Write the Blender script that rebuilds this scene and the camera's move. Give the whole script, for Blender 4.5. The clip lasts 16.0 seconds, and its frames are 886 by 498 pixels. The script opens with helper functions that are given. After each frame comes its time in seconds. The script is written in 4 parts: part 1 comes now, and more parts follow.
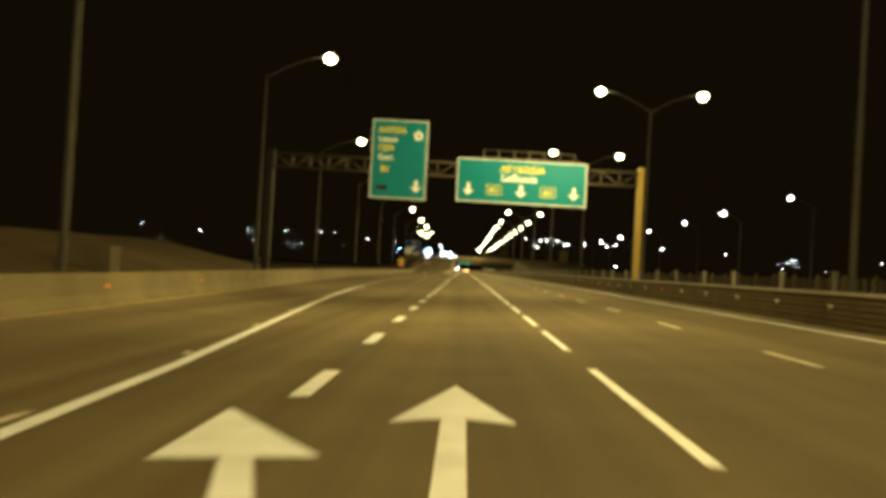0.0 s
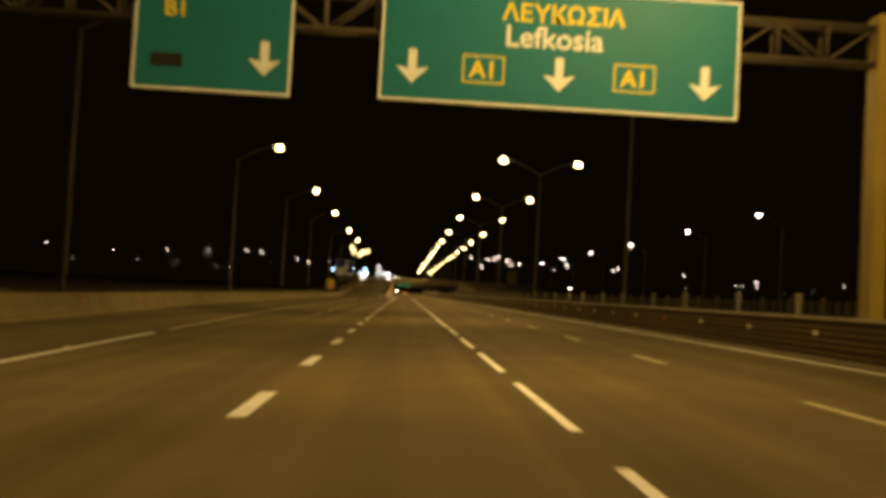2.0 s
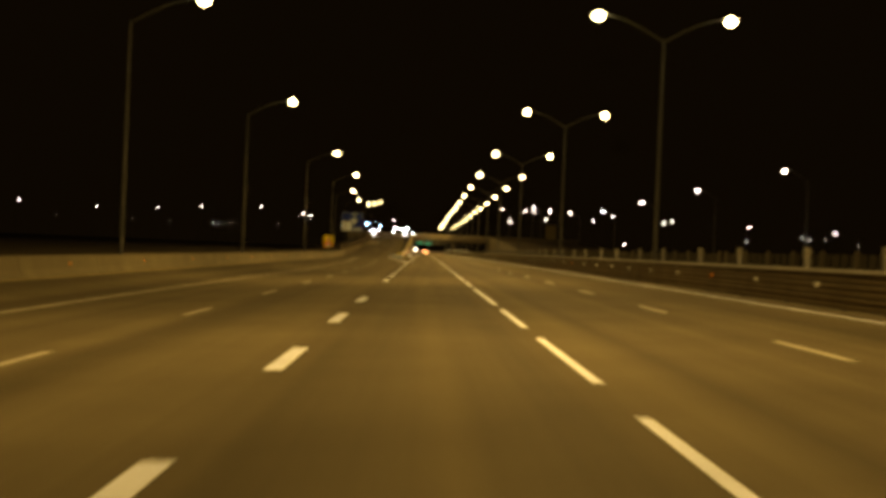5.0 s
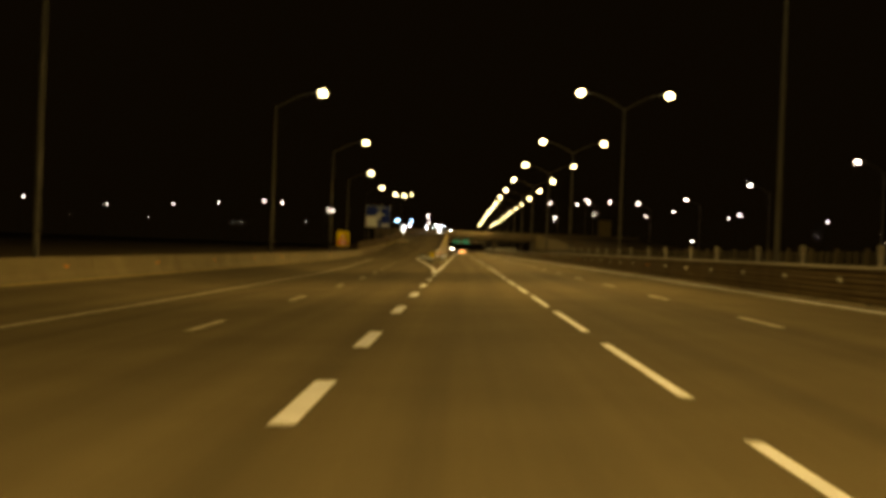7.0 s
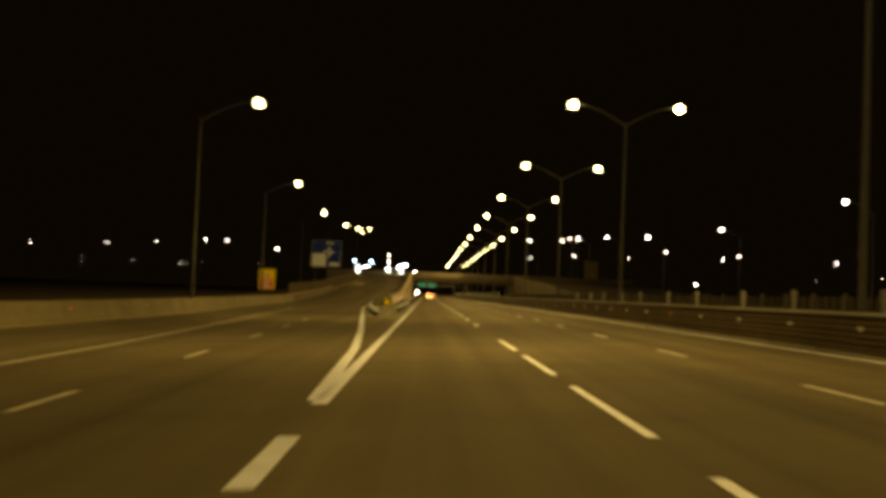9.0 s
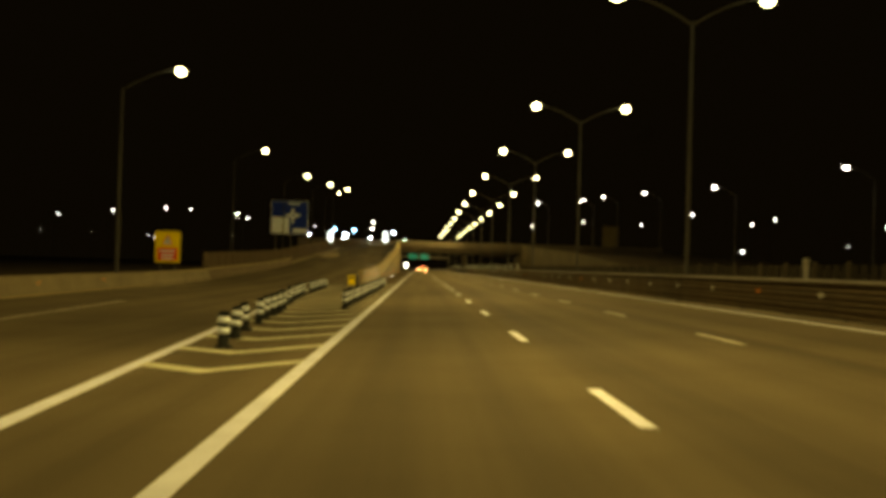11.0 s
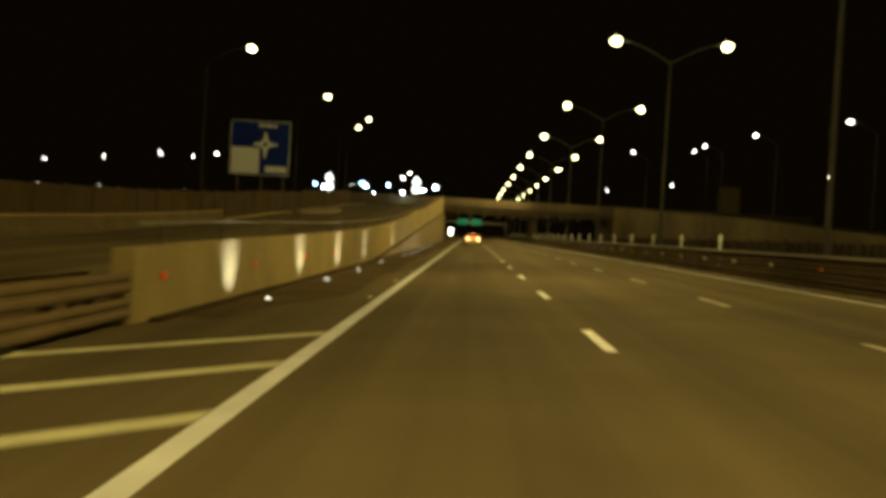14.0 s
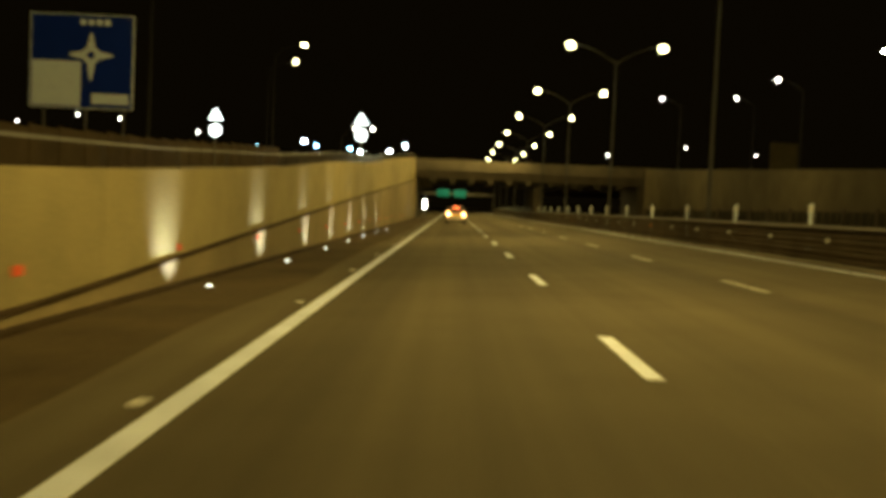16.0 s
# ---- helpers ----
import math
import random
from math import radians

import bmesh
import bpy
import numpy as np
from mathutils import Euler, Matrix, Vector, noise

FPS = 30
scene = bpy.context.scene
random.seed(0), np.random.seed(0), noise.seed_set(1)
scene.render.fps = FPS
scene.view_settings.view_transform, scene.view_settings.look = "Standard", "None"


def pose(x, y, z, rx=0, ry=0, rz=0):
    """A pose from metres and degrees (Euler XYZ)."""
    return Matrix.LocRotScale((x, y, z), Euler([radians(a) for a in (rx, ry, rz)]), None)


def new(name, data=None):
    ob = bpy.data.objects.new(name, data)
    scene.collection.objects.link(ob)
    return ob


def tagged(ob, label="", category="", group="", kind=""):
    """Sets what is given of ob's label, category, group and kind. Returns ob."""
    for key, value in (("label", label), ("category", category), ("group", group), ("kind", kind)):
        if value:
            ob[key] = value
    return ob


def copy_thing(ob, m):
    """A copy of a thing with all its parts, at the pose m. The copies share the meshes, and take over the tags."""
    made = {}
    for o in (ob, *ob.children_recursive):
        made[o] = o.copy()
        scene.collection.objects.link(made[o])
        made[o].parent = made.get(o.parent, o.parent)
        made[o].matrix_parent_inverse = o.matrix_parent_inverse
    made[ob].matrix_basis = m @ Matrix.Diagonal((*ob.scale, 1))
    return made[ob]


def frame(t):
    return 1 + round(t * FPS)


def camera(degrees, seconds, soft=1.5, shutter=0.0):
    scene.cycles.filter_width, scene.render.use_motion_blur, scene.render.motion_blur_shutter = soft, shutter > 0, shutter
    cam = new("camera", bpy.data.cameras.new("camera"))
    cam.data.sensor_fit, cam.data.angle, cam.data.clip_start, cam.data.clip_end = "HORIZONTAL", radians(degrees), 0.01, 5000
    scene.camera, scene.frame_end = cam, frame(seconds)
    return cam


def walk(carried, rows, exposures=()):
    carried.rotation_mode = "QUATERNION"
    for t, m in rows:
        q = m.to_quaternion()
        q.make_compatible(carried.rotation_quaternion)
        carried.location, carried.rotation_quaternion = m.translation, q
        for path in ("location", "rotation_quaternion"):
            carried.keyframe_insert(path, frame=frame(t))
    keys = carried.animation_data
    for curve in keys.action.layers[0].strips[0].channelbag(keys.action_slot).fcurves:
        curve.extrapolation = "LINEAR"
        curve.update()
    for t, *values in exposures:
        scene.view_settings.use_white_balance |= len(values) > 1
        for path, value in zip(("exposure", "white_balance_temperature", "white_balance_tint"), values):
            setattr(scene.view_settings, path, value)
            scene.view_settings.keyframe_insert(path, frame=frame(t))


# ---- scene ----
cam = camera(47.99, 16.0, soft=4.5, shutter=0.4)
PATH = [
    (0.0, pose(-0.100, -1.880, 1.449, 91.09, -3.31, 1.22)),
    (0.5, pose(-0.085, 9.930, 1.449, 92.09, -3.36, 0.23)),
    (1.0, pose(-0.048, 21.720, 1.449, 92.69, -3.71, -0.91)),
    (1.5, pose(-0.038, 33.510, 1.449, 92.69, -3.38, -1.72)),
    (2.0, pose(-0.039, 45.354, 1.449, 92.59, -3.17, -2.27)),
    (2.5, pose(-0.051, 57.224, 1.449, 92.13, -2.89, -2.61)),
    (3.0, pose(-0.023, 69.122, 1.449, 91.78, -3.22, -2.73)),
    (3.5, pose(-0.021, 80.943, 1.449, 91.29, -3.02, -2.41)),
    (4.0, pose(-0.024, 92.759, 1.449, 90.70, -3.02, -2.33)),
    (4.5, pose(-0.041, 104.556, 1.449, 90.23, -2.74, -1.83)),
    (7.0, pose(-0.419, 162.184, 1.449, 89.98, -2.23, 1.01)),
    (7.5, pose(-0.433, 174.053, 1.449, 91.24, -2.14, 0.71)),
    (8.0, pose(-0.463, 185.774, 1.449, 92.97, -2.43, 0.17)),
    (8.5, pose(-0.520, 197.510, 1.449, 92.89, -2.28, -0.46)),
    (9.0, pose(-0.507, 209.227, 1.449, 92.61, -2.29, -0.96)),
    (11.5, pose(-0.113, 268.020, 1.449, 90.75, -1.49, -1.35)),
    (12.0, pose(-0.045, 279.603, 1.449, 90.50, -1.35, -1.23)),
    (12.5, pose(0.005, 290.976, 1.449, 90.24, -1.83, -1.16)),
    (13.0, pose(-0.004, 302.465, 1.449, 89.99, -2.71, -0.62)),
    (13.5, pose(-0.025, 313.674, 1.449, 89.55, -2.93, 0.59)),
    (14.0, pose(0.025, 325.014, 1.449, 89.06, -3.27, 1.56)),
    (14.5, pose(0.060, 336.200, 1.449, 89.08, -3.75, 1.91)),
    (15.0, pose(0.085, 347.674, 1.449, 89.27, -3.57, 1.33)),
    (15.5, pose(0.105, 359.143, 1.449, 89.25, -3.50, 1.04)),
    (16.0, pose(0.118, 370.634, 1.449, 87.60, -2.53, 0.55)),
]
walk(cam, PATH, exposures=[(0.0, 2.6, 6500, 2), (0.6, 2.25, 7600, 6), (1.2, 1.65, 8500, 14), (2.0, 1.5, 8700, 20), (3.2, 1.5, 8700, 20), (4.0, 1.55, 8650, 19), (4.5, 1.9, 8600, 17), (7.0, 1.65, 8500, 14), (8.5, 1.65, 8800, 8), (9.2, 1.7, 8600, 6),
                           (11.5, 1.6, 7500, -2), (12.0, 1.45, 7400, -3), (13.0, 1.5, 7200, -4), (14.0, 1.4, 7300, -2), (14.5, 1.5, 7500, 0), (15.1, 1.5, 7600, 1), (15.5, 1.65, 7600, 1), (16.0, 1.6, 7000, -5)])

# ---- night sky, exposure ----
world = bpy.data.worlds.new("night")
scene.world = world
world.use_nodes = True
world.node_tree.nodes["Background"].inputs["Color"].default_value = (1.0, 0.62, 0.22, 1)
world.node_tree.nodes["Background"].inputs["Strength"].default_value = 0.0009

SODIUM = (1.0, 0.69, 0.225)
CF = 0.035           # crossfall of the carriageway, rising to the median
EDGE_L, EDGE_R = -9.0, 9.9


def road_z(x):
    return CF * min(max(x, EDGE_L), EDGE_R)


# ---- materials ----
def mat(name, col, rough=0.7, metal=0.0, var=0.3, coarse=0.6, fine=25.0, bump=0.15, spec=0.18, per_object=0.0):
    m = bpy.data.materials.new(name)
    m.use_nodes = True
    nt = m.node_tree
    p = nt.nodes["Principled BSDF"]
    p.inputs["Roughness"].default_value = rough
    p.inputs["Metallic"].default_value = metal
    p.inputs["Specular IOR Level"].default_value = spec
    geo = nt.nodes.new("ShaderNodeNewGeometry")
    n1 = nt.nodes.new("ShaderNodeTexNoise")
    n1.inputs["Scale"].default_value = coarse
    n1.inputs["Detail"].default_value = 5
    n2 = nt.nodes.new("ShaderNodeTexNoise")
    n2.inputs["Scale"].default_value = fine
    n2.inputs["Detail"].default_value = 3
    nt.links.new(geo.outputs["Position"], n1.inputs["Vector"])
    nt.links.new(geo.outputs["Position"], n2.inputs["Vector"])
    add = nt.nodes.new("ShaderNodeMath")
    add.operation = "ADD"
    nt.links.new(n1.outputs["Fac"], add.inputs[0])
    nt.links.new(n2.outputs["Fac"], add.inputs[1])
    last = add.outputs[0]
    if per_object:
        info = nt.nodes.new("ShaderNodeObjectInfo")
        mul = nt.nodes.new("ShaderNodeMath")
        mul.operation = "MULTIPLY_ADD"
        mul.inputs[1].default_value = per_object
        nt.links.new(info.outputs["Random"], mul.inputs[0])
        nt.links.new(last, mul.inputs[2])
        last = mul.outputs[0]
    rng = nt.nodes.new("ShaderNodeMapRange")
    rng.inputs["From Min"].default_value = 0.6
    rng.inputs["From Max"].default_value = 1.4
    rng.inputs["To Min"].default_value = 1 - var
    rng.inputs["To Max"].default_value = 1 + var
    nt.links.new(last, rng.inputs["Value"])
    mix = nt.nodes.new("ShaderNodeVectorMath")
    mix.operation = "SCALE"
    mix.inputs[0].default_value = col
    nt.links.new(rng.outputs[0], mix.inputs["Scale"])
    nt.links.new(mix.outputs[0], p.inputs["Base Color"])
    if bump:
        b = nt.nodes.new("ShaderNodeBump")
        b.inputs["Strength"].default_value = bump
        b.inputs["Distance"].default_value = 0.02
        nt.links.new(n2.outputs["Fac"], b.inputs["Height"])
        nt.links.new(b.outputs[0], p.inputs["Normal"])
    return m


def glow(name, col, strength):
    m = bpy.data.materials.new(name)
    m.use_nodes = True
    p = m.node_tree.nodes["Principled BSDF"]
    p.inputs["Base Color"].default_value = (0.6, 0.6, 0.6, 1)
    p.inputs["Emission Color"].default_value = (*col, 1)
    p.inputs["Emission Strength"].default_value = strength
    return m


def asphalt_mat():
    m = mat("asphalt", (0.12, 0.102, 0.066), 0.85, 0, 0.22, 0.35, 60.0, 0.35, 0.03)
    nt = m.node_tree
    p = nt.nodes["Principled BSDF"]
    src = p.inputs["Base Color"].links[0].from_socket
    geo = [n for n in nt.nodes if n.type == "NEW_GEOMETRY"][0]
    # tyre tracks: long polished streaks along the road
    mp = nt.nodes.new("ShaderNodeMapping")
    mp.inputs["Scale"].default_value = (0.9, 0.012, 1)
    nt.links.new(geo.outputs["Position"], mp.inputs["Vector"])
    n = nt.nodes.new("ShaderNodeTexNoise")
    n.inputs["Scale"].default_value = 1.0
    n.inputs["Detail"].default_value = 4
    nt.links.new(mp.outputs[0], n.inputs["Vector"])
    r = nt.nodes.new("ShaderNodeMapRange")
    r.inputs["From Min"].default_value, r.inputs["From Max"].default_value = 0.3, 0.7
    r.inputs["To Min"].default_value, r.inputs["To Max"].default_value = 0.68, 1.3
    nt.links.new(n.outputs["Fac"], r.inputs["Value"])
    s = nt.nodes.new("ShaderNodeVectorMath")
    s.operation = "SCALE"
    nt.links.new(src, s.inputs[0])
    nt.links.new(r.outputs[0], s.inputs["Scale"])
    nt.links.new(s.outputs[0], p.inputs["Base Color"])
    r2 = nt.nodes.new("ShaderNodeMapRange")
    r2.inputs["From Min"].default_value, r2.inputs["From Max"].default_value = 0.3, 0.7
    r2.inputs["To Min"].default_value, r2.inputs["To Max"].default_value = 0.78, 0.95
    nt.links.new(n.outputs["Fac"], r2.inputs["Value"])
    nt.links.new(r2.outputs[0], p.inputs["Roughness"])
    return m


ASPHALT = asphalt_mat()
PAINT = mat("road_paint", (0.70, 0.77, 0.92), 0.55, 0, 0.25, 1.5, 40.0, 0.2)
PAINT_OLD = mat("worn_road_paint", (0.42, 0.40, 0.34), 0.6, 0, 0.45, 2.5, 30.0, 0.25)
PAINT_YEL = mat("hatching_paint", (0.60, 0.63, 0.48), 0.6, 0, 0.35, 2.0, 30.0, 0.2)
CONCRETE = mat("concrete", (0.235, 0.196, 0.098), 0.85, 0, 0.3, 0.7, 18.0, 0.25, per_object=0.15)
CONCRETE_D = mat("weathered_concrete", (0.11, 0.095, 0.07), 0.88, 0, 0.35, 0.5, 14.0, 0.3)
CONCRETE_M = mat("dusty_concrete", (0.135, 0.115, 0.07), 0.88, 0, 0.35, 0.5, 14.0, 0.3)
CONCRETE_B = mat("brown_stained_concrete", (0.085, 0.066, 0.038), 0.9, 0, 0.4, 0.5, 14.0, 0.3)
CONCRETE_T = mat("tan_concrete", (0.19, 0.152, 0.082), 0.88, 0, 0.35, 0.5, 14.0, 0.3)
LEDGE = mat("dirty_brown_ledge", (0.042, 0.029, 0.016), 0.95, 0, 0.5, 0.8, 9.0, 0.4, 0.06)
DUST = mat("brown_road_dust", (0.08, 0.061, 0.035), 0.95, 0, 0.4, 0.45, 20.0, 0.4, 0.03)
STAINED = mat("stained_concrete", (0.05, 0.044, 0.03), 0.9, 0, 0.4, 0.4, 10.0, 0.3)
SOIL = mat("dry_soil", (0.085, 0.062, 0.035), 0.95, 0, 0.45, 0.25, 6.0, 0.6)
GRAVEL = mat("median_gravel", (0.16, 0.135, 0.09), 0.95, 0, 0.4, 0.8, 22.0, 0.6)
POLE = mat("weathered_pole_steel", (0.09, 0.09, 0.085), 0.75, 0.2, 0.25, 1.0, 20.0, 0.08)
POLE_S = mat("dull_grey_pole_steel", (0.045, 0.046, 0.046), 0.75, 0.1, 0.25, 1.0, 20.0, 0.05)
POLE_D = mat("dark_pole", (0.014, 0.014, 0.013), 0.8, 0.0, 0.25, 1.0, 20.0, 0.05)
GALV = mat("galvanised_steel", (0.10, 0.095, 0.08), 0.6, 0.3, 0.2, 1.5, 30.0, 0.05)
PALE_POST = mat("dusty_white_plastic", (0.240, 0.240, 0.228), 0.6, 0, 0.25, 1.0, 20.0, 0.05)
GREY_BAND = mat("dulled_reflecting_band", (0.2, 0.19, 0.16), 0.5, 0, 0.3, 5.0, 60.0, 0.0)
ZINC = mat("bright_zinc_edge", (0.55, 0.54, 0.5), 0.5, 0.3, 0.25, 1.0, 20.0, 0.05)
TRUSS = mat("truss_zinc", (0.105, 0.095, 0.08), 0.7, 0.15, 0.2, 1.0, 20.0, 0.05)
STEEL_DULL = mat("dull_zinc_steel", (0.12, 0.12, 0.115), 0.6, 0.5, 0.25, 1.0, 20.0, 0.08)
POST_YEL = mat("gantry_paint", (0.374, 0.288, 0.086), 0.55, 0.1, 0.2, 0.8, 20.0, 0.05)
WHITE = mat("white_sheeting", (0.76, 0.87, 1.0), 0.5, 0, 0.08, 3.0, 60.0, 0.03)
GREEN = mat("green_sign_sheeting", (0.0, 0.172, 0.25), 0.5, 0, 0.12, 0.8, 40.0, 0.02)
BLUE = mat("blue_sign_sheeting", (0.004, 0.025, 0.26), 0.5, 0, 0.15, 0.8, 30.0, 0.02)
YELLOW = mat("yellow_sheeting", (0.95, 0.76, 0.05), 0.5, 0, 0.1, 2.0, 40.0, 0.02)
LETTER_YEL = mat("yellow_lettering", (0.80, 0.70, 0.10), 0.5, 0, 0.08, 3.0, 40.0, 0.02)
RED = mat("red_sheeting", (0.80, 0.07, 0.03), 0.5, 0, 0.12, 2.0, 40.0, 0.02)
BLACK = mat("black_rubber", (0.022, 0.022, 0.022), 0.7, 0, 0.25, 2.0, 40.0, 0.1)
BOLLARD_D = mat("dark_plastic", (0.016, 0.018, 0.018), 0.8, 0, 0.2, 4.0, 40.0, 0.05, 0.06)
FENCE = mat("painted_fence", (0.055, 0.048, 0.033), 0.85, 0.0, 0.3, 0.6, 12.0, 0.1, 0.06)
FENCE_B = mat("brown_fence_board", (0.05, 0.036, 0.02), 0.9, 0.0, 0.4, 0.5, 9.0, 0.15, 0.06)
CAR_PAINT = mat("champagne_car_paint", (0.42, 0.37, 0.27), 0.28, 0.45, 0.06, 2.0, 60.0, 0.0, 0.5)
TYRE = mat("tyre", (0.02, 0.02, 0.02), 0.85, 0, 0.2, 6.0, 60.0, 0.1)
GLASS_D = mat("tinted_glass", (0.015, 0.016, 0.018), 0.08, 0, 0.1, 2.0, 30.0, 0.0, 0.5)
AMBER = mat("amber_reflector", (0.85, 0.28, 0.06), 0.25, 0, 0.1, 5.0, 60.0, 0.0)
REFL = mat("white_reflector", (0.85, 0.85, 0.8), 0.25, 0, 0.05, 5.0, 60.0, 0.0)
LENS = glow("sodium_lens", (1.0, 0.92, 0.46), 6.5)
LENS_FAR = glow("far_lamp_lens", (1.0, 0.93, 0.8), 7.0)
LENS_WHITE = glow("cold_white_lens", (0.72, 0.9, 1.0), 25.0)
TAIL = glow("tail_light", (1.0, 0.16, 0.05), 9.0)
TAIL_HOT = glow("bright_tail_light", (1.0, 0.42, 0.16), 9.0)
# glow given to round blue signs that have no light of their own
BLUE_GLOW = glow("blue_sign_glow", (0.25, 0.6, 1.0), 16.0)
# emission stands in for headlights thrown back by unlit reflective plates
SIGN_GLOW = glow("headlit_sign_glow", (0.88, 0.96, 1.0), 1.8)
STUD = glow("led_stud", (1.0, 0.96, 0.88), 1.7)


# ---- builders ----
def box(bm, x0, x1, y0, y1, z0, z1):
    v = [bm.verts.new(p) for p in ((x0, y0, z0), (x1, y0, z0), (x1, y1, z0), (x0, y1, z0),
                                   (x0, y0, z1), (x1, y0, z1), (x1, y1, z1), (x0, y1, z1))]
    for f in ((3, 2, 1, 0), (4, 5, 6, 7), (0, 1, 5, 4), (1, 2, 6, 5), (2, 3, 7, 6), (3, 0, 4, 7)):
        bm.faces.new([v[i] for i in f])
    return v


def tube(bm, pts, radii, n=10, cap=True):
    rings = []
    for i, p in enumerate(pts):
        a = Vector(pts[max(i - 1, 0)])
        b = Vector(pts[min(i + 1, len(pts) - 1)])
        q = (b - a).to_track_quat("Z", "Y")
        rings.append([bm.verts.new(Vector(p) + q @ Vector((radii[i] * math.cos(6.28318 * k / n), radii[i] * math.sin(6.28318 * k / n), 0)))
                      for k in range(n)])
    for r, s in zip(rings, rings[1:]):
        for k in range(n):
            f = bm.faces.new((r[k], r[(k + 1) % n], s[(k + 1) % n], s[k]))
            f.smooth = True
    if cap:
        bm.faces.new(rings[0][::-1])
        bm.faces.new(rings[-1])


def prism(bm, outline, axis, a, b):
    """Extrudes an outline of 2D points along an axis from a to b."""
    def place(p, s):
        return (s, p[0], p[1]) if axis == "x" else (p[0], s, p[1]) if axis == "y" else (p[0], p[1], s)
    lo = [bm.verts.new(place(p, a)) for p in outline]
    hi = [bm.verts.new(place(p, b)) for p in outline]
    n = len(outline)
    for i in range(n):
        bm.faces.new((lo[i], lo[(i + 1) % n], hi[(i + 1) % n], hi[i]))
    bm.faces.new(lo[::-1])
    bm.faces.new(hi)


def mesh(name, bm, material):
    bmesh.ops.recalc_face_normals(bm, faces=bm.faces)
    me = bpy.data.meshes.new(name)
    bm.to_mesh(me)
    bm.free()
    me.materials.append(material)
    return me


def part(name, bm, material, parent=None, label="", bevel=0.0):
    if bevel:
        bmesh.ops.bevel(bm, geom=bm.edges[:], offset=bevel, segments=2, affect="EDGES", profile=0.6)
    ob = new(name, mesh(name, bm, material))
    ob.parent = parent
    return tagged(ob, label) if label else ob


def cubes(*dims):
    bm = bmesh.new()
    for d in dims:
        box(bm, *d)
    return bm


def lerp(table, y):
    if y <= table[0][0]:
        return table[0][1]
    for (a, p), (b, q) in zip(table, table[1:]):
        if y <= b:
            return p + (q - p) * (y - a) / (b - a)
    return table[-1][1]


def sheet(xs, ys, zf):
    bm = bmesh.new()
    rows = [[bm.verts.new((x, y, zf(x, y))) for x in xs] for y in ys]
    for r, s in zip(rows, rows[1:]):
        for i in range(len(xs) - 1):
            bm.faces.new((r[i], r[i + 1], s[i + 1], s[i]))
    return bm


def lamp_light(name, place, power, col=SODIUM, angle=172, radius=0.12, turn=(0, 0, 0), parent=None):
    d = bpy.data.lights.new(name, "SPOT")
    d.energy, d.color, d.spot_size, d.spot_blend, d.shadow_soft_size = power, col, radians(angle), 1.0, radius
    ob = new(name, d)
    ob.location, ob.rotation_euler, ob.parent = place, turn, parent
    return ob


# ---- ground, carriageways ----
far = [-3000, -1200, -400, -120, -60, -40, -28, -22]
bank_y = [-3000, -400, -80] + list(range(-60, 640, 10)) + [700, 900, 1400, 3000]


def bank(x, y):
    z = -0.5
    if -70 < y < 118 and x < -15:
        rise = min(1, (-x - 15) / 12) * min(1, max(0, (112 - y) / 22)) * min(1, (y + 70) / 10)
        z += 3.0 * rise * (1 - 0.5 * min(1, max(0, (-x - 40) / 40))) + 0.35 * noise.noise((x * 0.15, y * 0.11, 0)) * rise
    if x > 60:
        z += 0.4 * noise.noise((x * 0.02, y * 0.02, 3))
    return z


ground = part("ground", sheet(far + [-18, -15.2, 0, 12, 26, 30, 40, 60, 120, 400, 1200, 3000], bank_y, bank), SOIL)
tagged(ground, "dark dry earth beside the motorway", "ground", kind="structure")

road_y = list(range(-70, 700, 10)) + [800, 1000]
road = part("road", sheet([-16.2, -9, -4, 0, 5, 9.9], road_y, lambda x, y: road_z(x)), ASPHALT)
tagged(road, "dark worn asphalt carriageway with white lane markings", "road", kind="structure")
road_2 = part("road_opposite", sheet([12.6, 18, 24.6], road_y, lambda x, y: 0.33 - 0.02 * (x - 12.6)), ASPHALT)
tagged(road_2, "dark asphalt of the opposite carriageway", "road", kind="structure")
median = part("median", cubes((9.9, 12.6, -70, 1000, -0.3, 0.37)), GRAVEL)
tagged(median, "gravel strip between the two carriageways", "median", kind="structure")

# ---- markings ----
def stripe(x, y0, y1, w, lift=0.004):
    bm = bmesh.new()
    v = []
    n = max(1, int((y1 - y0) / 12))
    for i in range(n + 1):
        y = y0 + (y1 - y0) * i / n
        c = x(y) if callable(x) else x
        v.append([bm.verts.new((c + s * w / 2, y, road_z(c + s * w / 2) + lift)) for s in (-1, 1)])
    for a, b in zip(v, v[1:]):
        bm.faces.new((a[0], a[1], b[1], b[0]))
    geom = bmesh.ops.extrude_face_region(bm, geom=bm.faces[:])
    for q in geom["geom"]:
        if isinstance(q, bmesh.types.BMVert):
            q.co.z -= lift + 0.01
    return bm


def marking(name, x, y0, y1, w, material, label=""):
    return part(name, stripe(x, y0, y1, w), material, road, label)


def dash_row(x, firsts, length, w, material):
    base = mesh("lane_dash", stripe(x, -length, 0, w), material)
    for y in firsts:
        ob = new("lane_dash", base)
        ob.parent, ob.location = road, (0, y, 0)


def series(start, step, lo, hi):
    k0 = math.ceil((lo - start) / step)
    return [start + step * k for k in range(k0, math.floor((hi - start) / step) + 1)]


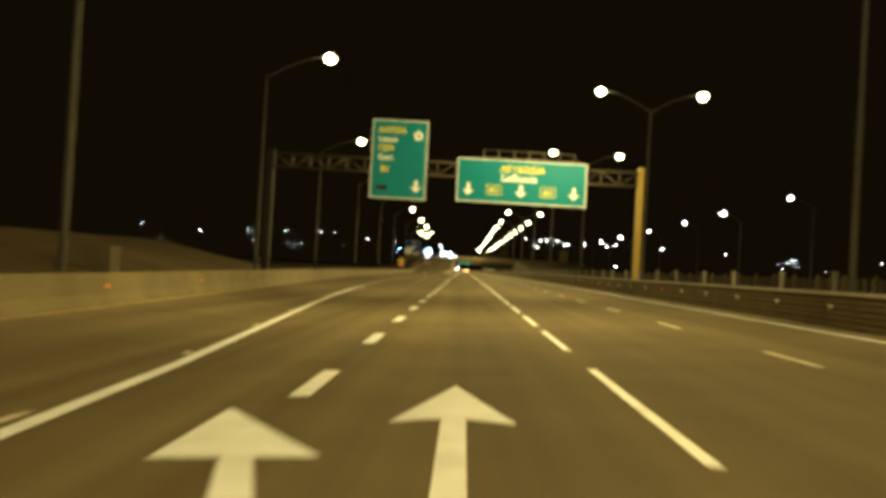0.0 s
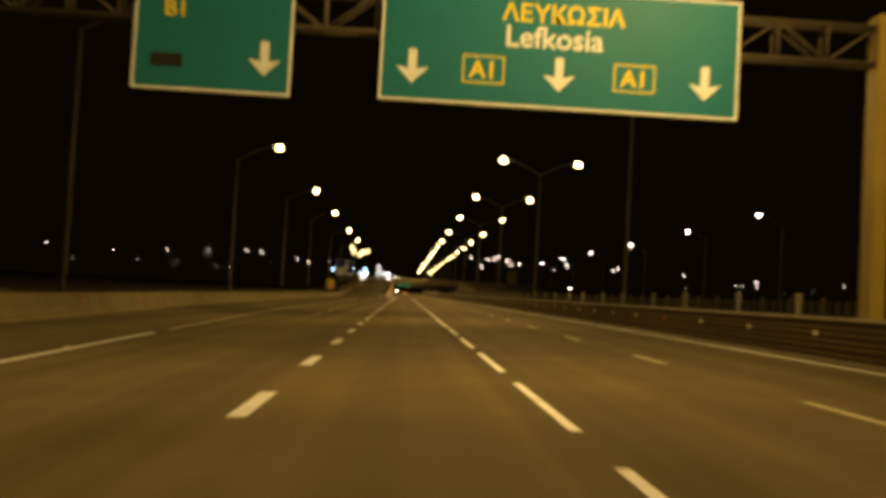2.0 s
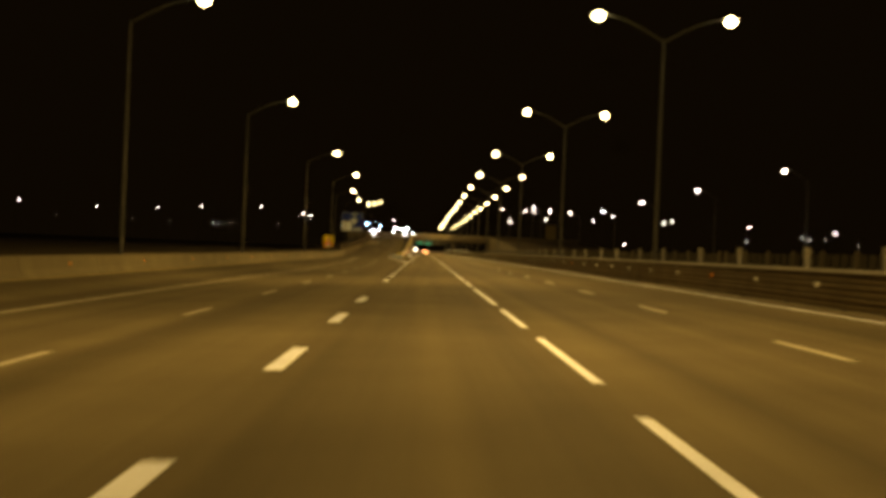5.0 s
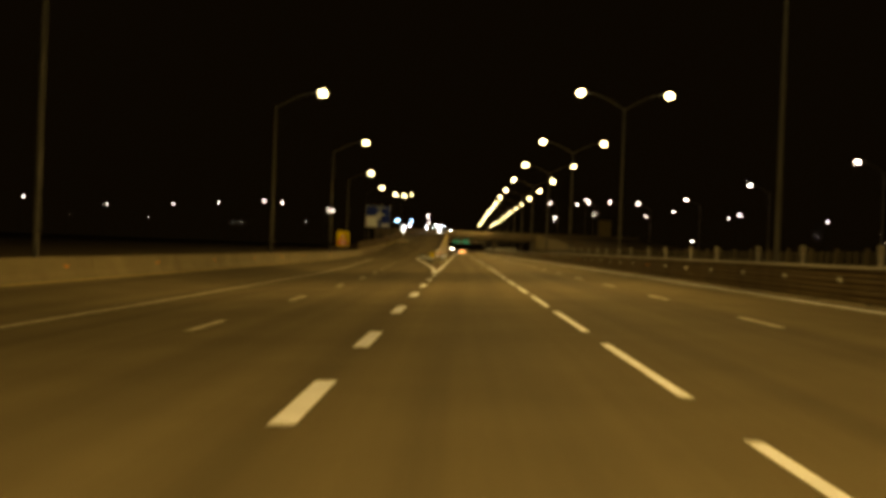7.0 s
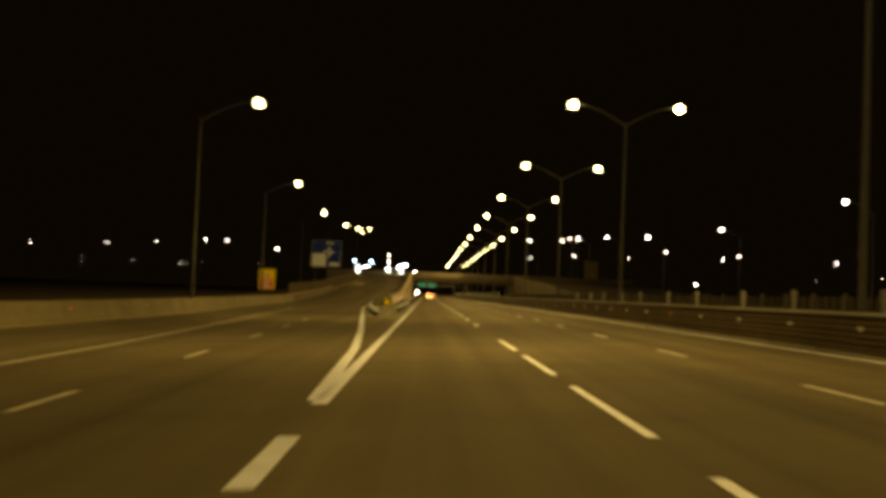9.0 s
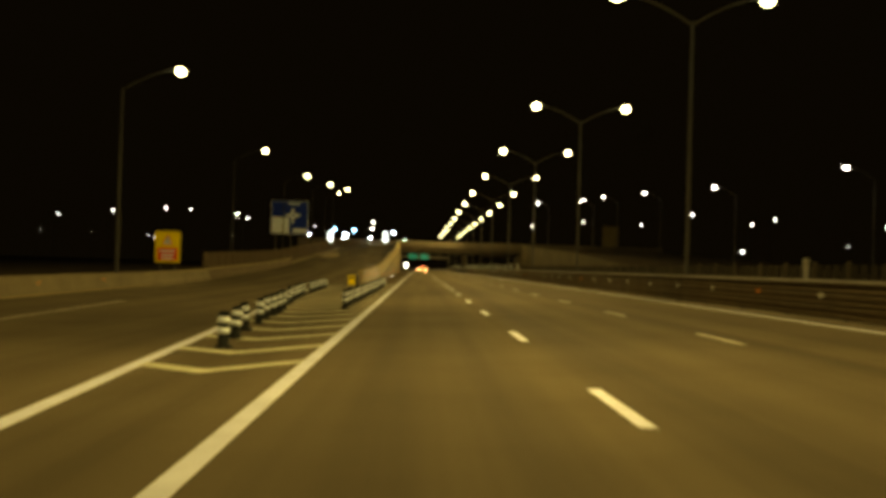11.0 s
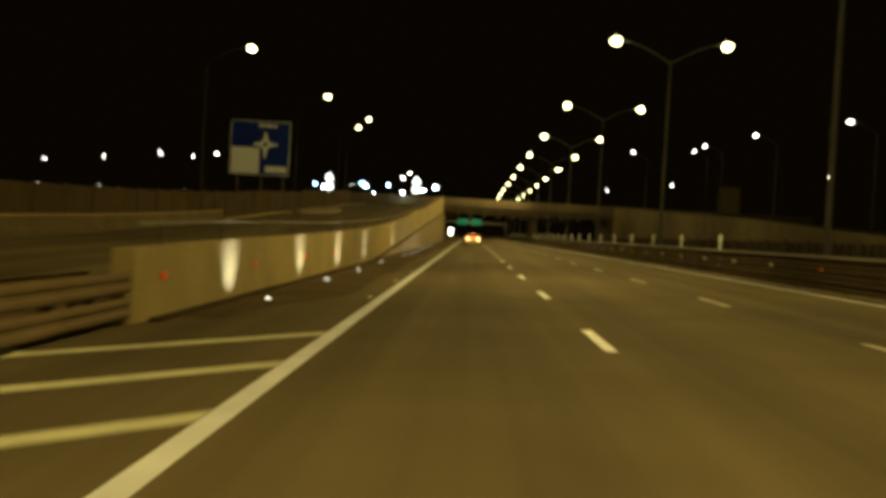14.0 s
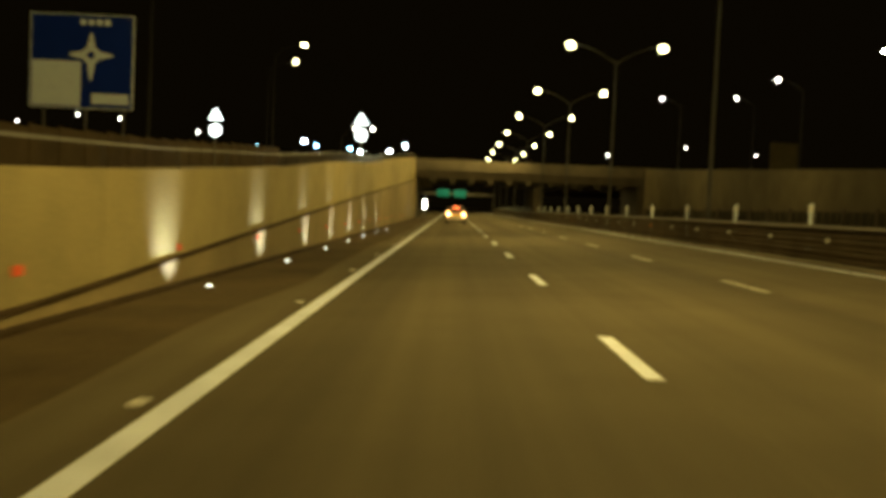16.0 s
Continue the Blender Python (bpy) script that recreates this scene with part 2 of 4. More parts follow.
dash_row(-1.85, series(83.3, 7.93, -30, 150) + series(187.7, 7.95, 175, 221) + [165.3, 173.2], 2.75, 0.23, PAINT)
marking("lane_dash", 1.88, 5.7, 13.0, 0.13, PAINT)
dash_row(1.88, series(85.3, 7.9, -30, 5) + series(85.3, 7.9, 16, 150) + series(193.5, 7.9, 152, 246), 5.6, 0.13, PAINT)
dash_row(1.9, series(288.7, 10.35, 250, 600), 2.8, 0.16, PAINT)
dash_row(5.74, series(101.3, 10.5, -30, 100) + series(101.3, 10.35, 101, 600), 2.9, 0.14, PAINT_OLD)
exit_x = [(100, -5.3), (200, -5.15), (215, -5.35), (240, -6.15), (300, -8.6)]
for y in series(192.8, 10.45, 100, 275):
    marking("lane_dash", lambda t: lerp(exit_x, t), y - 2.6, y, 0.14, PAINT_OLD)
edge_x = [(-40, -2.2), (8, -3.82), (19, -4.6), (40, -6.1), (58, -7.2), (77, -7.9), (100, -8.7), (127, -9.35), (150, -9.3), (192, -8.6), (230, -9.0), (242, -9.35), (300, -12.5), (340, -15.0)]
marking("lane_dash", -4.17, 4.6, 7.5, 0.12, PAINT_OLD)
marking("edge_line", lambda t: lerp(edge_x, t), -40, 77.5, 0.2, PAINT)
marking("edge_line", lambda t: lerp(edge_x, t), 80, 298, 0.16, PAINT_OLD)
marking("edge_line", 9.55, -60, 900, 0.18, PAINT)
marking("edge_line", lambda t: lerp([(222, -1.87), (290, -1.83), (400, -1.82)], t), 222.5, 620, 0.22, PAINT)
bar_x = [(-60, -9.0), (24, -11.4), (41, -12.3), (53, -13.1), (66, -13.7), (110, -15.6), (260, -15.6), (326, -19.4), (345, -21.3), (380, -21.8), (640, -21.8)]
SHRINK = [(-60, 0.78), (41, 0.78), (53, 0.8), (66, 0.82), (110, 0.87), (128, 0.885), (260, 0.885), (326, 0.9), (345, 0.86), (380, 0.84), (640, 0.84)]


def near_x(y, off=0.0):
    return (lerp(bar_x, y) + off) * lerp(SHRINK, y)


def near_z(y, z):
    return 1.449 + (z - 1.449) * lerp(SHRINK, y)


wall_line = [(y, near_x(y)) for y in range(-60, 645, 5)]

# lane arrows
def road_arrow(cx, tip, name, tail):
    bm = bmesh.new()
    o = [(cx, tip), (cx - 0.6, tip - 3.0), (cx - 0.12, tip - 2.75), (cx - 0.12, tip - tail), (cx + 0.12, tip - tail), (cx + 0.12, tip - 2.75), (cx + 0.6, tip - 3.0)]
    v = [bm.verts.new((x, y, road_z(x) + 0.005)) for x, y in o]
    bm.faces.new(v)
    return part(name, bm, PAINT, road)


road_arrow(-0.12, 10.5, "lane_arrow", 6.5)
bm = bmesh.new()
for q in (((-2.36, 10.0), (-2.36, 7.35), (-1.1, 7.55)), ((-1.86, 7.5), (-1.6, 7.48), (-1.2, 5.6), (-1.5, 5.6)), ((-1.5, 5.6), (-1.2, 5.6), (-1.0, 3.4), (-1.28, 3.4))):
    bm.faces.new([bm.verts.new((x, y - 1.9, road_z(x) + 0.009)) for x, y in q])
part("lane_arrow", bm, PAINT, road)

# gore with its hatching
gore_x = [(222, -1.95), (228, -2.05), (241, -2.55), (258, -3.6), (272, -4.5), (280, -4.9), (294, -5.85), (306, -6.55), (318, -7.2), (340, -7.6)]
marking("gore_line", lambda t: lerp(gore_x, t), 223, 339.5, 0.24, PAINT)
for yr in [271.8, 274.9, 278.1] + [281.2 + 3.13 * k for k in range(11)] + [315.2, 317.8, 320.3, 323.3, 326.4, 329.4, 332.6, 335.7, 339.0]:
    bm = bmesh.new()
    mid = (lerp(gore_x, yr - 4) - 1.95) * 0.52
    left = lerp(gore_x, yr - 1)
    line = [(-1.95, yr), (mid, yr - (-1.95 - mid) * 1.05), (left, yr - (-1.95 - mid) * 1.05 + (mid - left) * 1.0)]
    for (xa, ya), (xb, yb) in zip(line, line[1:]):
        q = [bm.verts.new((x, y, road_z(x) + 0.004)) for x, y in ((xa, ya - 0.24), (xa, ya + 0.24), (xb, yb + 0.24), (xb, yb - 0.24))]
        bm.faces.new(q)
    if left < -2.9:
        part("hatch_stripe", bm, PAINT_YEL, road)
    else:
        bm.free()

# ---- left parapet ----
def run(table, y0, y1, outline, step=10.0, zf=None):
    """A wall that follows a line of the plan; outline in (offset, height)."""
    bm = bmesh.new()
    n = max(1, round((y1 - y0) / step))
    rows = []
    for i in range(n + 1):
        y = y0 + (y1 - y0) * i / n
        x = lerp(table, y)
        z = zf(y) if zf else road_z(x)
        rows.append([bm.verts.new((x + a, y, z + b)) for a, b in outline])
    m = len(outline)
    for r, s in zip(rows, rows[1:]):
        for k in range(m):
            bm.faces.new((r[k], r[(k + 1) % m], s[(k + 1) % m], s[k]))
    bm.faces.new(rows[0][::-1])
    bm.faces.new(rows[-1])
    return bm


UPPER = [(0.27, -0.04), (0.27, 0.05), (0.12, 0.28), (0.02, 0.78), (-0.18, 0.78), (-0.26, -0.04)]
ramp_z = [(318, -0.32), (340, -0.28), (348, -0.1), (360, 0.15), (375, 0.5), (388, 0.95), (400, 1.5), (415, 2.4), (433, 3.15), (472, 5.4), (500, 6.6), (640, 6.6)]
parapet = new("parapet_wall")
tagged(parapet, "low concrete safety wall along the hard shoulder", "wall", kind="structure")
y = -50.0
while y < 318:
    y1 = min(y + 7.985, 318)
    foot = lambda t: near_z(t, -0.315)
    part("wall_segment", run(wall_line, y + 0.015, y1, UPPER, 4, foot), CONCRETE_M, parapet)
    part("ledge", run(wall_line, y + 0.015, y1, [(0.4, -0.04), (0.4, 0.02), (0.28, 0.02), (0.28, -0.04)], 4, foot), CONCRETE, parapet)
    part("footing", run(wall_line, y + 0.015, y1, [(0.37, -0.75), (0.37, -0.041), (-0.28, -0.041), (-0.28, -0.75)], 4, foot), STAINED, parapet)
    y += 8
# the shoulder's surface rises from the lane's edge to the wall's foot
bm = bmesh.new()
rows = []
for k in range(93):
    y = -50 + 4 * k
    x0, z0 = near_x(y) + 0.39, near_z(y, -0.315) - 0.01
    rise = z0 - road_z(x0)
    rows.append([bm.verts.new((x0 + a, y, road_z(x0 + a) + rise * b - (0.02 if b == 0 else 0))) for a, b in ((0, 1), (0.8, 0.72), (1.7, 0.34), (2.6, 0.09), (3.3, 0))])
for r, q in zip(rows, rows[1:]):
    for k in range(4):
        bm.faces.new((r[k], r[k + 1], q[k + 1], q[k]))
shoulder = part("shoulder", bm, ASPHALT)
tagged(shoulder, "dusty asphalt shoulder rising to the safety wall", "road", kind="structure")
refl_mesh = mesh("reflector", cubes((0, 0.03, -0.06, 0.06, 0, 0.1)), AMBER)
for k in range(30):
    y = 12 + 10.2 * k
    r = new("reflector", refl_mesh)
    r.parent, r.location = parapet, (near_x(y) + 0.08, y, near_z(y, -0.315) + 0.42)

# ---- median guard rail ----
WAVE = [(0, 0.155), (0.02, 0.15), (0.05, 0.11), (0.05, 0.06), (0.015, 0.025), (0.015, -0.025), (0.05, -0.06), (0.05, -0.11), (0.02, -0.15), (0, -0.155)]
WBEAM = WAVE + [(a - 0.013, b) for a, b in WAVE[::-1]]


RAIL_BROWN = mat("dusty_brown_rail", (0.12, 0.092, 0.055), 0.85, 0.0, 0.3, 0.9, 18.0, 0.1, 0.08)


def guard_rail(x, face, y0, y1, levels, z, label, material=GALV, step=4.0, seg=12.0):
    g = new("guard_rail")
    tagged(g, label, "guard rail")
    for lv in levels:
        bm = bmesh.new()
        prism(bm, [(a * face, b) for a, b in WBEAM], "y", 0.0, seg - 0.01)
        me = mesh("rail", bm, material)
        for k in range(int((y1 - y0) / seg)):
            ob = new("rail", me)
            ob.parent, ob.location = g, (x, y0 + seg * k, z + lv)
    bm = bmesh.new()
    tall = max(levels) + 0.16
    prism(bm, [(-0.06, -0.03), (0.06, -0.03), (0.06, -0.02), (-0.05, -0.02), (-0.05, 0.02), (0.06, 0.02), (0.06, 0.03), (-0.06, 0.03)], "z", -0.1, tall)
    me = mesh("post", bm, STEEL_DULL)
    for k in range(int((y1 - y0) / step)):
        ob = new("post", me)
        ob.parent, ob.location = g, (x - face * 0.09, y0 + step * k + 1.0, z)
    return g


rail_m = guard_rail(10.45, -1, -40, 620, (0.85, 0.53, 0.21), 0.36, "dusty brown guard rail of stacked beams in the median", RAIL_BROWN)
cap_mesh = mesh("top_edge", cubes((-0.07, 0.03, 0, 11.98, -0.03, 0.045)), ZINC)
for k in range(55):
    ob = new("top_edge", cap_mesh)
    ob.parent, ob.location = rail_m, (10.45, -40 + 12 * k, 0.36 + 1.008)
stud_mesh = mesh("reflector", cubes((-0.05, 0.0, -0.06, 0.06, -0.06, 0.06)), REFL)
amber_mesh = mesh("reflector", cubes((-0.05, 0.0, -0.06, 0.06, -0.06, 0.06)), AMBER)
for k, y in enumerate(series(205.0, 4.82, -20, 480)):
    r = new("reflector", amber_mesh if k % 7 == 0 else stud_mesh)
    r.parent, r.location = rail_m, (10.36, y, 0.36 + 0.64)
rail_o = guard_rail(12.2, 1, -40, 620, (0.62,), 0.36, "grey galvanised guard rail facing the opposite carriageway")


def delineator(high, wide, material, band, label):
    root = new("marker_post")
    w = wide / 2
    bm = bmesh.new()
    prism(bm, [(-w * 0.7, -0.03), (0.0, -0.045), (w * 0.7, -0.03), (w * 0.7, 0.03), (-w * 0.7, 0.03)], "z", 0.0, high - 0.3)
    part("shaft", bm, material, root)
    bm = bmesh.new()
    prism(bm, [(-w, -0.03), (0.0, -0.05), (w, -0.03), (w, 0.03), (-w, 0.03)], "z", high - 0.3, high)
    part("head", bm, material, root)
    part("band", cubes((-w * 0.9, w * 0.9, -0.056, -0.02, high - 0.25, high - 0.06)), band, root, "pale reflecting band")
    return tagged(root, label, "marker post", "marker posts along the median")


dp = delineator(1.68, 0.13, WHITE, REFL, "slim white marker post behind the guard rail")
dp.location = (11.0, 369.0, 0.36)
for y in series(377.0, 8.0, 376, 600):
    copy_thing(dp, pose(11.0, y, 0.36))
dp = delineator(1.64, 0.155, PALE_POST, GREY_BAND, "dull pale marker post behind the guard rail")
dp.location = (11.0, 22.7, 0.36)
for k, y in enumerate(series(28.2, 5.58, 28, 290)):
    copy_thing(dp, pose(11.0, y - 0.6 * (k % 2), 0.36))

# ---- street lamps ----
def head_mesh(bm, cx, cy, z, side):
    """A flat cobra-head luminaire that tapers to the arm; side: which way it points."""
    prof = [(-0.15, 0.05, 0.05), (0.0, 0.13, 0.09), (0.35, 0.2, 0.12), (0.62, 0.18, 0.1), (0.78, 0.08, 0.05)]
    rings = []
    for d, w, h in prof:
        rings.append([bm.verts.new((cx + side * d, cy + a * w, z + b * h)) for a, b in ((-1, 0), (-0.75, 0.7), (0, 1), (0.75, 0.7), (1, 0), (0.6, -0.35), (-0.6, -0.35))])
    for r, s in zip(rings, rings[1:]):
        for k in range(7):
            f = bm.faces.new((r[k], r[(k + 1) % 7], s[(k + 1) % 7], s[k]))
            f.smooth = True
    bm.faces.new(rings[0])
    bm.faces.new(rings[-1])


def lens_mesh(bm, cx, cy, z, rx, ry, rz):
    m = Matrix.Translation((cx, cy, z)) @ Matrix.Diagonal((rx, ry, rz, 1))
    bmesh.ops.create_icosphere(bm, subdivisions=2, radius=1.0, matrix=m)


MEDIAN_W, SIDE_W = 4700.0, 640.0


def street_lamp(name, height, reach, sides, label, group, power=(0.0,), lens=LENS, light=True, size=0.31, pole=None, thick=1.0, tilt=54):
    pole = pole or POLE
    root = new(name)
    bm = bmesh.new()
    tube(bm, [(0, 0, 0), (0, 0, 0.9), (0, 0, 1.0), (0, 0, height - 1.1)], [0.13 * thick, 0.13 * thick, 0.1 * thick, 0.06 * thick], 10)
    part("pole", bm, pole, root)
    part("base_plate", cubes((-0.22, 0.22, -0.22, 0.22, -0.04, 0.04)), STEEL_DULL, root)
    for s, watts in zip(sides, power):
        bm = bmesh.new()
        pts = [(s * reach * t, 0, height - 1.25 + 1.25 * math.sin(t * 1.45)) for t in (0.0, 0.12, 0.3, 0.55, 0.8, 1.0)]
        tube(bm, pts, [r * thick for r in (0.06, 0.055, 0.05, 0.045, 0.04, 0.04)], 8)
        part("arm", bm, pole, root)
        bm = bmesh.new()
        head_mesh(bm, s * reach, 0, height + 0.02, s)
        head = part("lamp_head", bm, STEEL_DULL, root)
        bm = bmesh.new()
        lens_mesh(bm, s * (reach + 0.33), 0, height - 0.08, size, size * 0.9, size * 0.8)
        part("lens", bm, lens, head, "glowing yellow lens")
        if light:
            # the reflector throws one lobe up the road and one down it
            for lobe in (-1, 1):
                lamp_light("lamp_light", (s * (reach + 0.33), 0.1 * lobe, height - 0.14 - size), watts / 2, angle=158, turn=(radians(40 * lobe), radians(-tilt * s), 0), parent=root)
    return tagged(root, label, "street lamp", group)


MED = "twin-armed galvanised street lamp, lit, in the median"
lamp_m = street_lamp("street_lamp", 13.1, 2.95, (-1, 1), MED, "median lamps", (MEDIAN_W, 800.0))
med_y = [-41.5, -7.0, 27.6, 62.2, 96.2, 131.5, 165.1, 199.3, 236.0, 269.7, 298.8, 328.5, 356.8, 384.5, 414.3, 442.1, 469.9, 496.9, 525.4, 553, 581, 609, 640]
lamp_m.location = (11.3, med_y[0], 0.36)
for y in med_y[1:]:
    copy_thing(lamp_m, pose(11.3, y, 0.36))
SID = "single-armed galvanised street lamp, lit, behind the shoulder wall"
lamp_s = street_lamp("street_lamp", 13.0, 3.1, (1,), SID, "shoulder lamps", (SIDE_W,), pole=POLE_S, tilt=32)
side = [(-11.5, 52.3, -0.4, 1.0), (-13.0, 83.8, -0.4, 0.955), (-14.5, 128.8, -0.4, 1.03), (-14.45, 163.6, -0.4, 1.025), (-14.35, 194.6, -0.4, 1.01), (-14.45, 235.6, -0.4, 1.005), (-14.4, 268.6, -0.4, 0.995), (-18.1, 315.7, -0.4, 1.01),
        (-9.5, 21.2, -0.4, 1.0), (-9.0, -12.0, -0.4, 1.0)]
lamp_s.location = (side[0][0], side[0][1], side[0][2])
lamp_s.scale = (1, 1, side[0][3])
for x, y, z, k in side[1:]:
    o = copy_thing(lamp_s, pose(x, y, z))
    o.scale = (1, 1, k)
lamp_e = street_lamp("street_lamp", 13.0, 2.8, (1,), "single-armed street lamp, lit, along the exit ramp", "ramp lamps", (60.0,), pole=POLE_D)
ramp_side = [(-19.6, 359.8, 0.4, 0.975), (-19.2, 395.0, 1.6, 0.93), (-19.6, 434.5, 3.4, 0.95), (-19.7, 478.5, 5.7, 0.97), (-22.6, 490.6, 6.2, 0.92)]
lamp_e.location, lamp_e.scale = ramp_side[0][:3], (1, 1, ramp_side[0][3])
for x, y, z, k in ramp_side[1:]:
    o = copy_thing(lamp_e, pose(x, y, z))
    o.scale = (1, 1, k)
# lamps on the far side of the opposite carriageway face away from their poles towards it
lamp_r = street_lamp("street_lamp", 13.2, 2.6, (-1,), "single-armed street lamp, lit, beyond the opposite carriageway", "far shoulder lamps", (250.0,), LENS_FAR, size=0.27)
right = [(43.3, 123.9, -0.4, 1.0), (45, 163.1, -0.4, 1.02), (46, 196.8, -0.4, 1.03), (46.3, 236.5, -0.4, 1.02), (45, 270.5, -0.4, 0.99), (45, 310.3, -0.4, 0.99), (45.7, 355.9, -0.4, 1.0), (42.7, 390.8, 0.3, 1.0), (42.4, 431.6, 2.4, 1.01), (40.0, 458.3, 3.6, 1.0), (39.7, 485.7, 4.6, 1.0), (34.5, 524.8, 6.5, 1.0), (48.5, 534.0, 6.75, 1.11)]
lamp_r.location = right[0][:3]
for x, y, z, k in right[1:]:
    o = copy_thing(lamp_r, pose(x, y, z))
    o.scale = (1, 1, k)

# ---- distant town lights ----
def lamp_field(proto, heads, high):
    """Copies of one far lamp, its pole stretched from the ground to each head."""
    for k, (x, y, z) in enumerate(heads):
        o = copy_thing(proto, pose(x - 1.5, y, -0.6)) if k else proto
        o.location, o.scale = (x - 1.5, y, -0.6), (1, 1, (z + 0.6) / high)


def bearing(y0, az, el, dist):
    return (dist * math.sin(radians(az)), y0 + dist * math.cos(radians(az)), 1.45 + dist * math.tan(radians(el)))


town = street_lamp("town_lamp", 9.0, 1.2, (1,), "far street lamp of the town, lit", "town lights", lens=LENS_FAR, light=False, size=0.24, pole=POLE_D)
lamp_field(town, [(-205, 622, 18.3), (-175, 648, 17.3), (-145, 658, 19.0), (-116, 634, 19.6), (-88.6, 604, 19.7), (-82.4, 615, 19.8), (-60, 603, 16.7), (-43.2, 491, 12.7),
                  (-11.1, 482, 9.9), (-12.8, 525, 13.2), (84.7, 565, 20.2), (119, 611, 20.3), (113, 571, 20.0), (147.7, 568, 18.5), (64.8, 652, 21.3),
                  (48.8, 689, 20.5), (99, 700, 23.0), (184, 560, 16.7)], 9.0)
low = street_lamp("yard_lamp", 9.0, 1.2, (1,), "small yard lamp of the far town, lit", "yard lights", lens=LENS_FAR, light=False, size=0.13, pole=POLE_D)
lamp_field(low, [bearing(69, az, el, 700) for az, el in ((-18.9, 0.9), (-15.3, 0.98), (-13.26, 1.02), (-11.2, 0.95), (-10.9, 0.9), (-10.3, 0.99), (-7.77, 1.08), (-4.42, 1.6))]
           + [bearing(81, az, el, 620) for az, el in ((5.5, 0.8), (7.3, 0.75), (6.3, 0.7))]
           + [bearing(92.8, az, el, 600) for az, el in ((17.3, 1.28), (20.0, 1.46), (20.29, 1.13), (20.45, 1.45), (21.27, 1.4), (22.83, 1.1), (24.38, 1.42), (25.97, 1.7))], 9.0)
bright = street_lamp("yard_lamp", 9.0, 1.2, (1,), "bright low yard lamp beside the far ramp, lit", "yard lights", lens=LENS_FAR, light=False, size=0.34, pole=POLE_D)
lamp_field(bright, [(72.6, 479.0, 6.9)], 9.0)

flood = street_lamp("flood_lamp", 4.2, 0.4, (1,), "cold white lamp, lit, at the raised junction", "junction lamps", lens=LENS_WHITE, light=False, size=0.26, pole=POLE_D, thick=0.45)
fl = [(-17.9, 484.9, 4.2), (-12.9, 500, 4.0), (-10.4, 520, 5.4), (-7.9, 516.5, 6.0), (-30, 520, 5.0), (-24, 560, 5.7), (-5.4, 540, 4.6)]
flood.location = fl[0]
for p in fl[1:]:
    copy_thing(flood, pose(*p))
# lamp shapes with a blue glow stand in for round blue road signs
blue = street_lamp("blue_sign_stand_in", 9.0, 1.2, (1,), "glowing blue stand-in for a round road sign beside the raised junction", "junction lamps", lens=BLUE_GLOW, light=False, size=0.28, pole=POLE_D)
lamp_field(blue, [(-36.5, 554.7, 11.3), (-20.8, 568.8, 12.4), (-26.3, 560.0, 12.2)], 9.0)


def ramp_sign():
    """A triangular plate over a round one on a slim post, both given a white glow for reflected headlights."""
    root = new("traffic_sign")
    bm = bmesh.new()
    tube(bm, [(0, 0.06, 0), (0, 0.06, 4.0)], [0.045, 0.045], 8)
    part("post", bm, STEEL_DULL, root)
    r = 0.42
    bm = bmesh.new()
    prism(bm, [(r * math.cos(6.2832 * k / 24), 2.68 + r * math.sin(6.2832 * k / 24)) for k in range(24)], "y", -0.03, 0.0)
    part("round_plate", bm, SIGN_GLOW, root, "white round plate, glowing in place of reflected headlights")
    bm = bmesh.new()
    prism(bm, [(-0.44, 3.4), (0.44, 3.4), (0.48, 3.46), (0.05, 4.16), (-0.05, 4.16), (-0.48, 3.46)], "y", -0.03, 0.0)
    part("triangular_plate", bm, SIGN_GLOW, root, "white triangular plate, glowing in place of reflected headlights")
    for z in (2.6, 2.9, 3.5, 3.8):
        part("bracket", cubes((-0.2, 0.2, 0.0, 0.03, z - 0.02, z + 0.02)), STEEL_DULL, root)
    return tagged(root, "reflective traffic sign pair on a post beside the ramp, given a glow", "road sign", "ramp signs")


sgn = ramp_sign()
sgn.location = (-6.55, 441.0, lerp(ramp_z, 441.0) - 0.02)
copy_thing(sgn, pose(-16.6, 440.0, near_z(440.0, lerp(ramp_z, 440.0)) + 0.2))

# ---- sign gantry ----
GY = 71.3
gantry = new("sign_gantry")
tagged(gantry, "yellowish steel gantry carrying two green direction signs", "sign gantry")
part("post", cubes((12.28, 12.7, GY - 0.05, GY + 0.6, 0.2, 9.6)), POST_YEL, gantry, bevel=0.03)
# left post is coloured dark in place of the weaker light on it
part("post", cubes((-15.1, -14.6, GY - 0.05, GY + 0.6, -0.5, 9.5)), POLE_D, gantry, bevel=0.03)


def truss(x0, x1, ya, yb, z0, z1, r, step):
    bm = bmesh.new()
    for y in (ya, yb):
        for z in (z0, z1):
            tube(bm, [(x0, y, z), (x1, y, z)], [r, r], 8)
    part("chord", bm, TRUSS, gantry)
    bm = bmesh.new()
    n = int((x1 - x0) / step)
    for k in range(n + 1):
        x = x0 + (x1 - x0) * k / n
        for y in (ya, yb):
            tube(bm, [(x, y, z0), (x, y, z1)], [r * 0.6, r * 0.6], 6)
            if k < n:
                nx = x0 + (x1 - x0) * (k + 1) / n
                tube(bm, [(x, y, z0 if k % 2 else z1), (nx, y, z1 if k % 2 else z0)], [r * 0.5, r * 0.5], 6)
        tube(bm, [(x, ya, z1), (x, yb, z1)], [r * 0.5, r * 0.5], 6)
    part("lattice", bm, TRUSS, gantry)


truss(-14.6, 12.28, GY + 0.1, GY + 0.55, 8.25, 9.25, 0.07, 1.3)
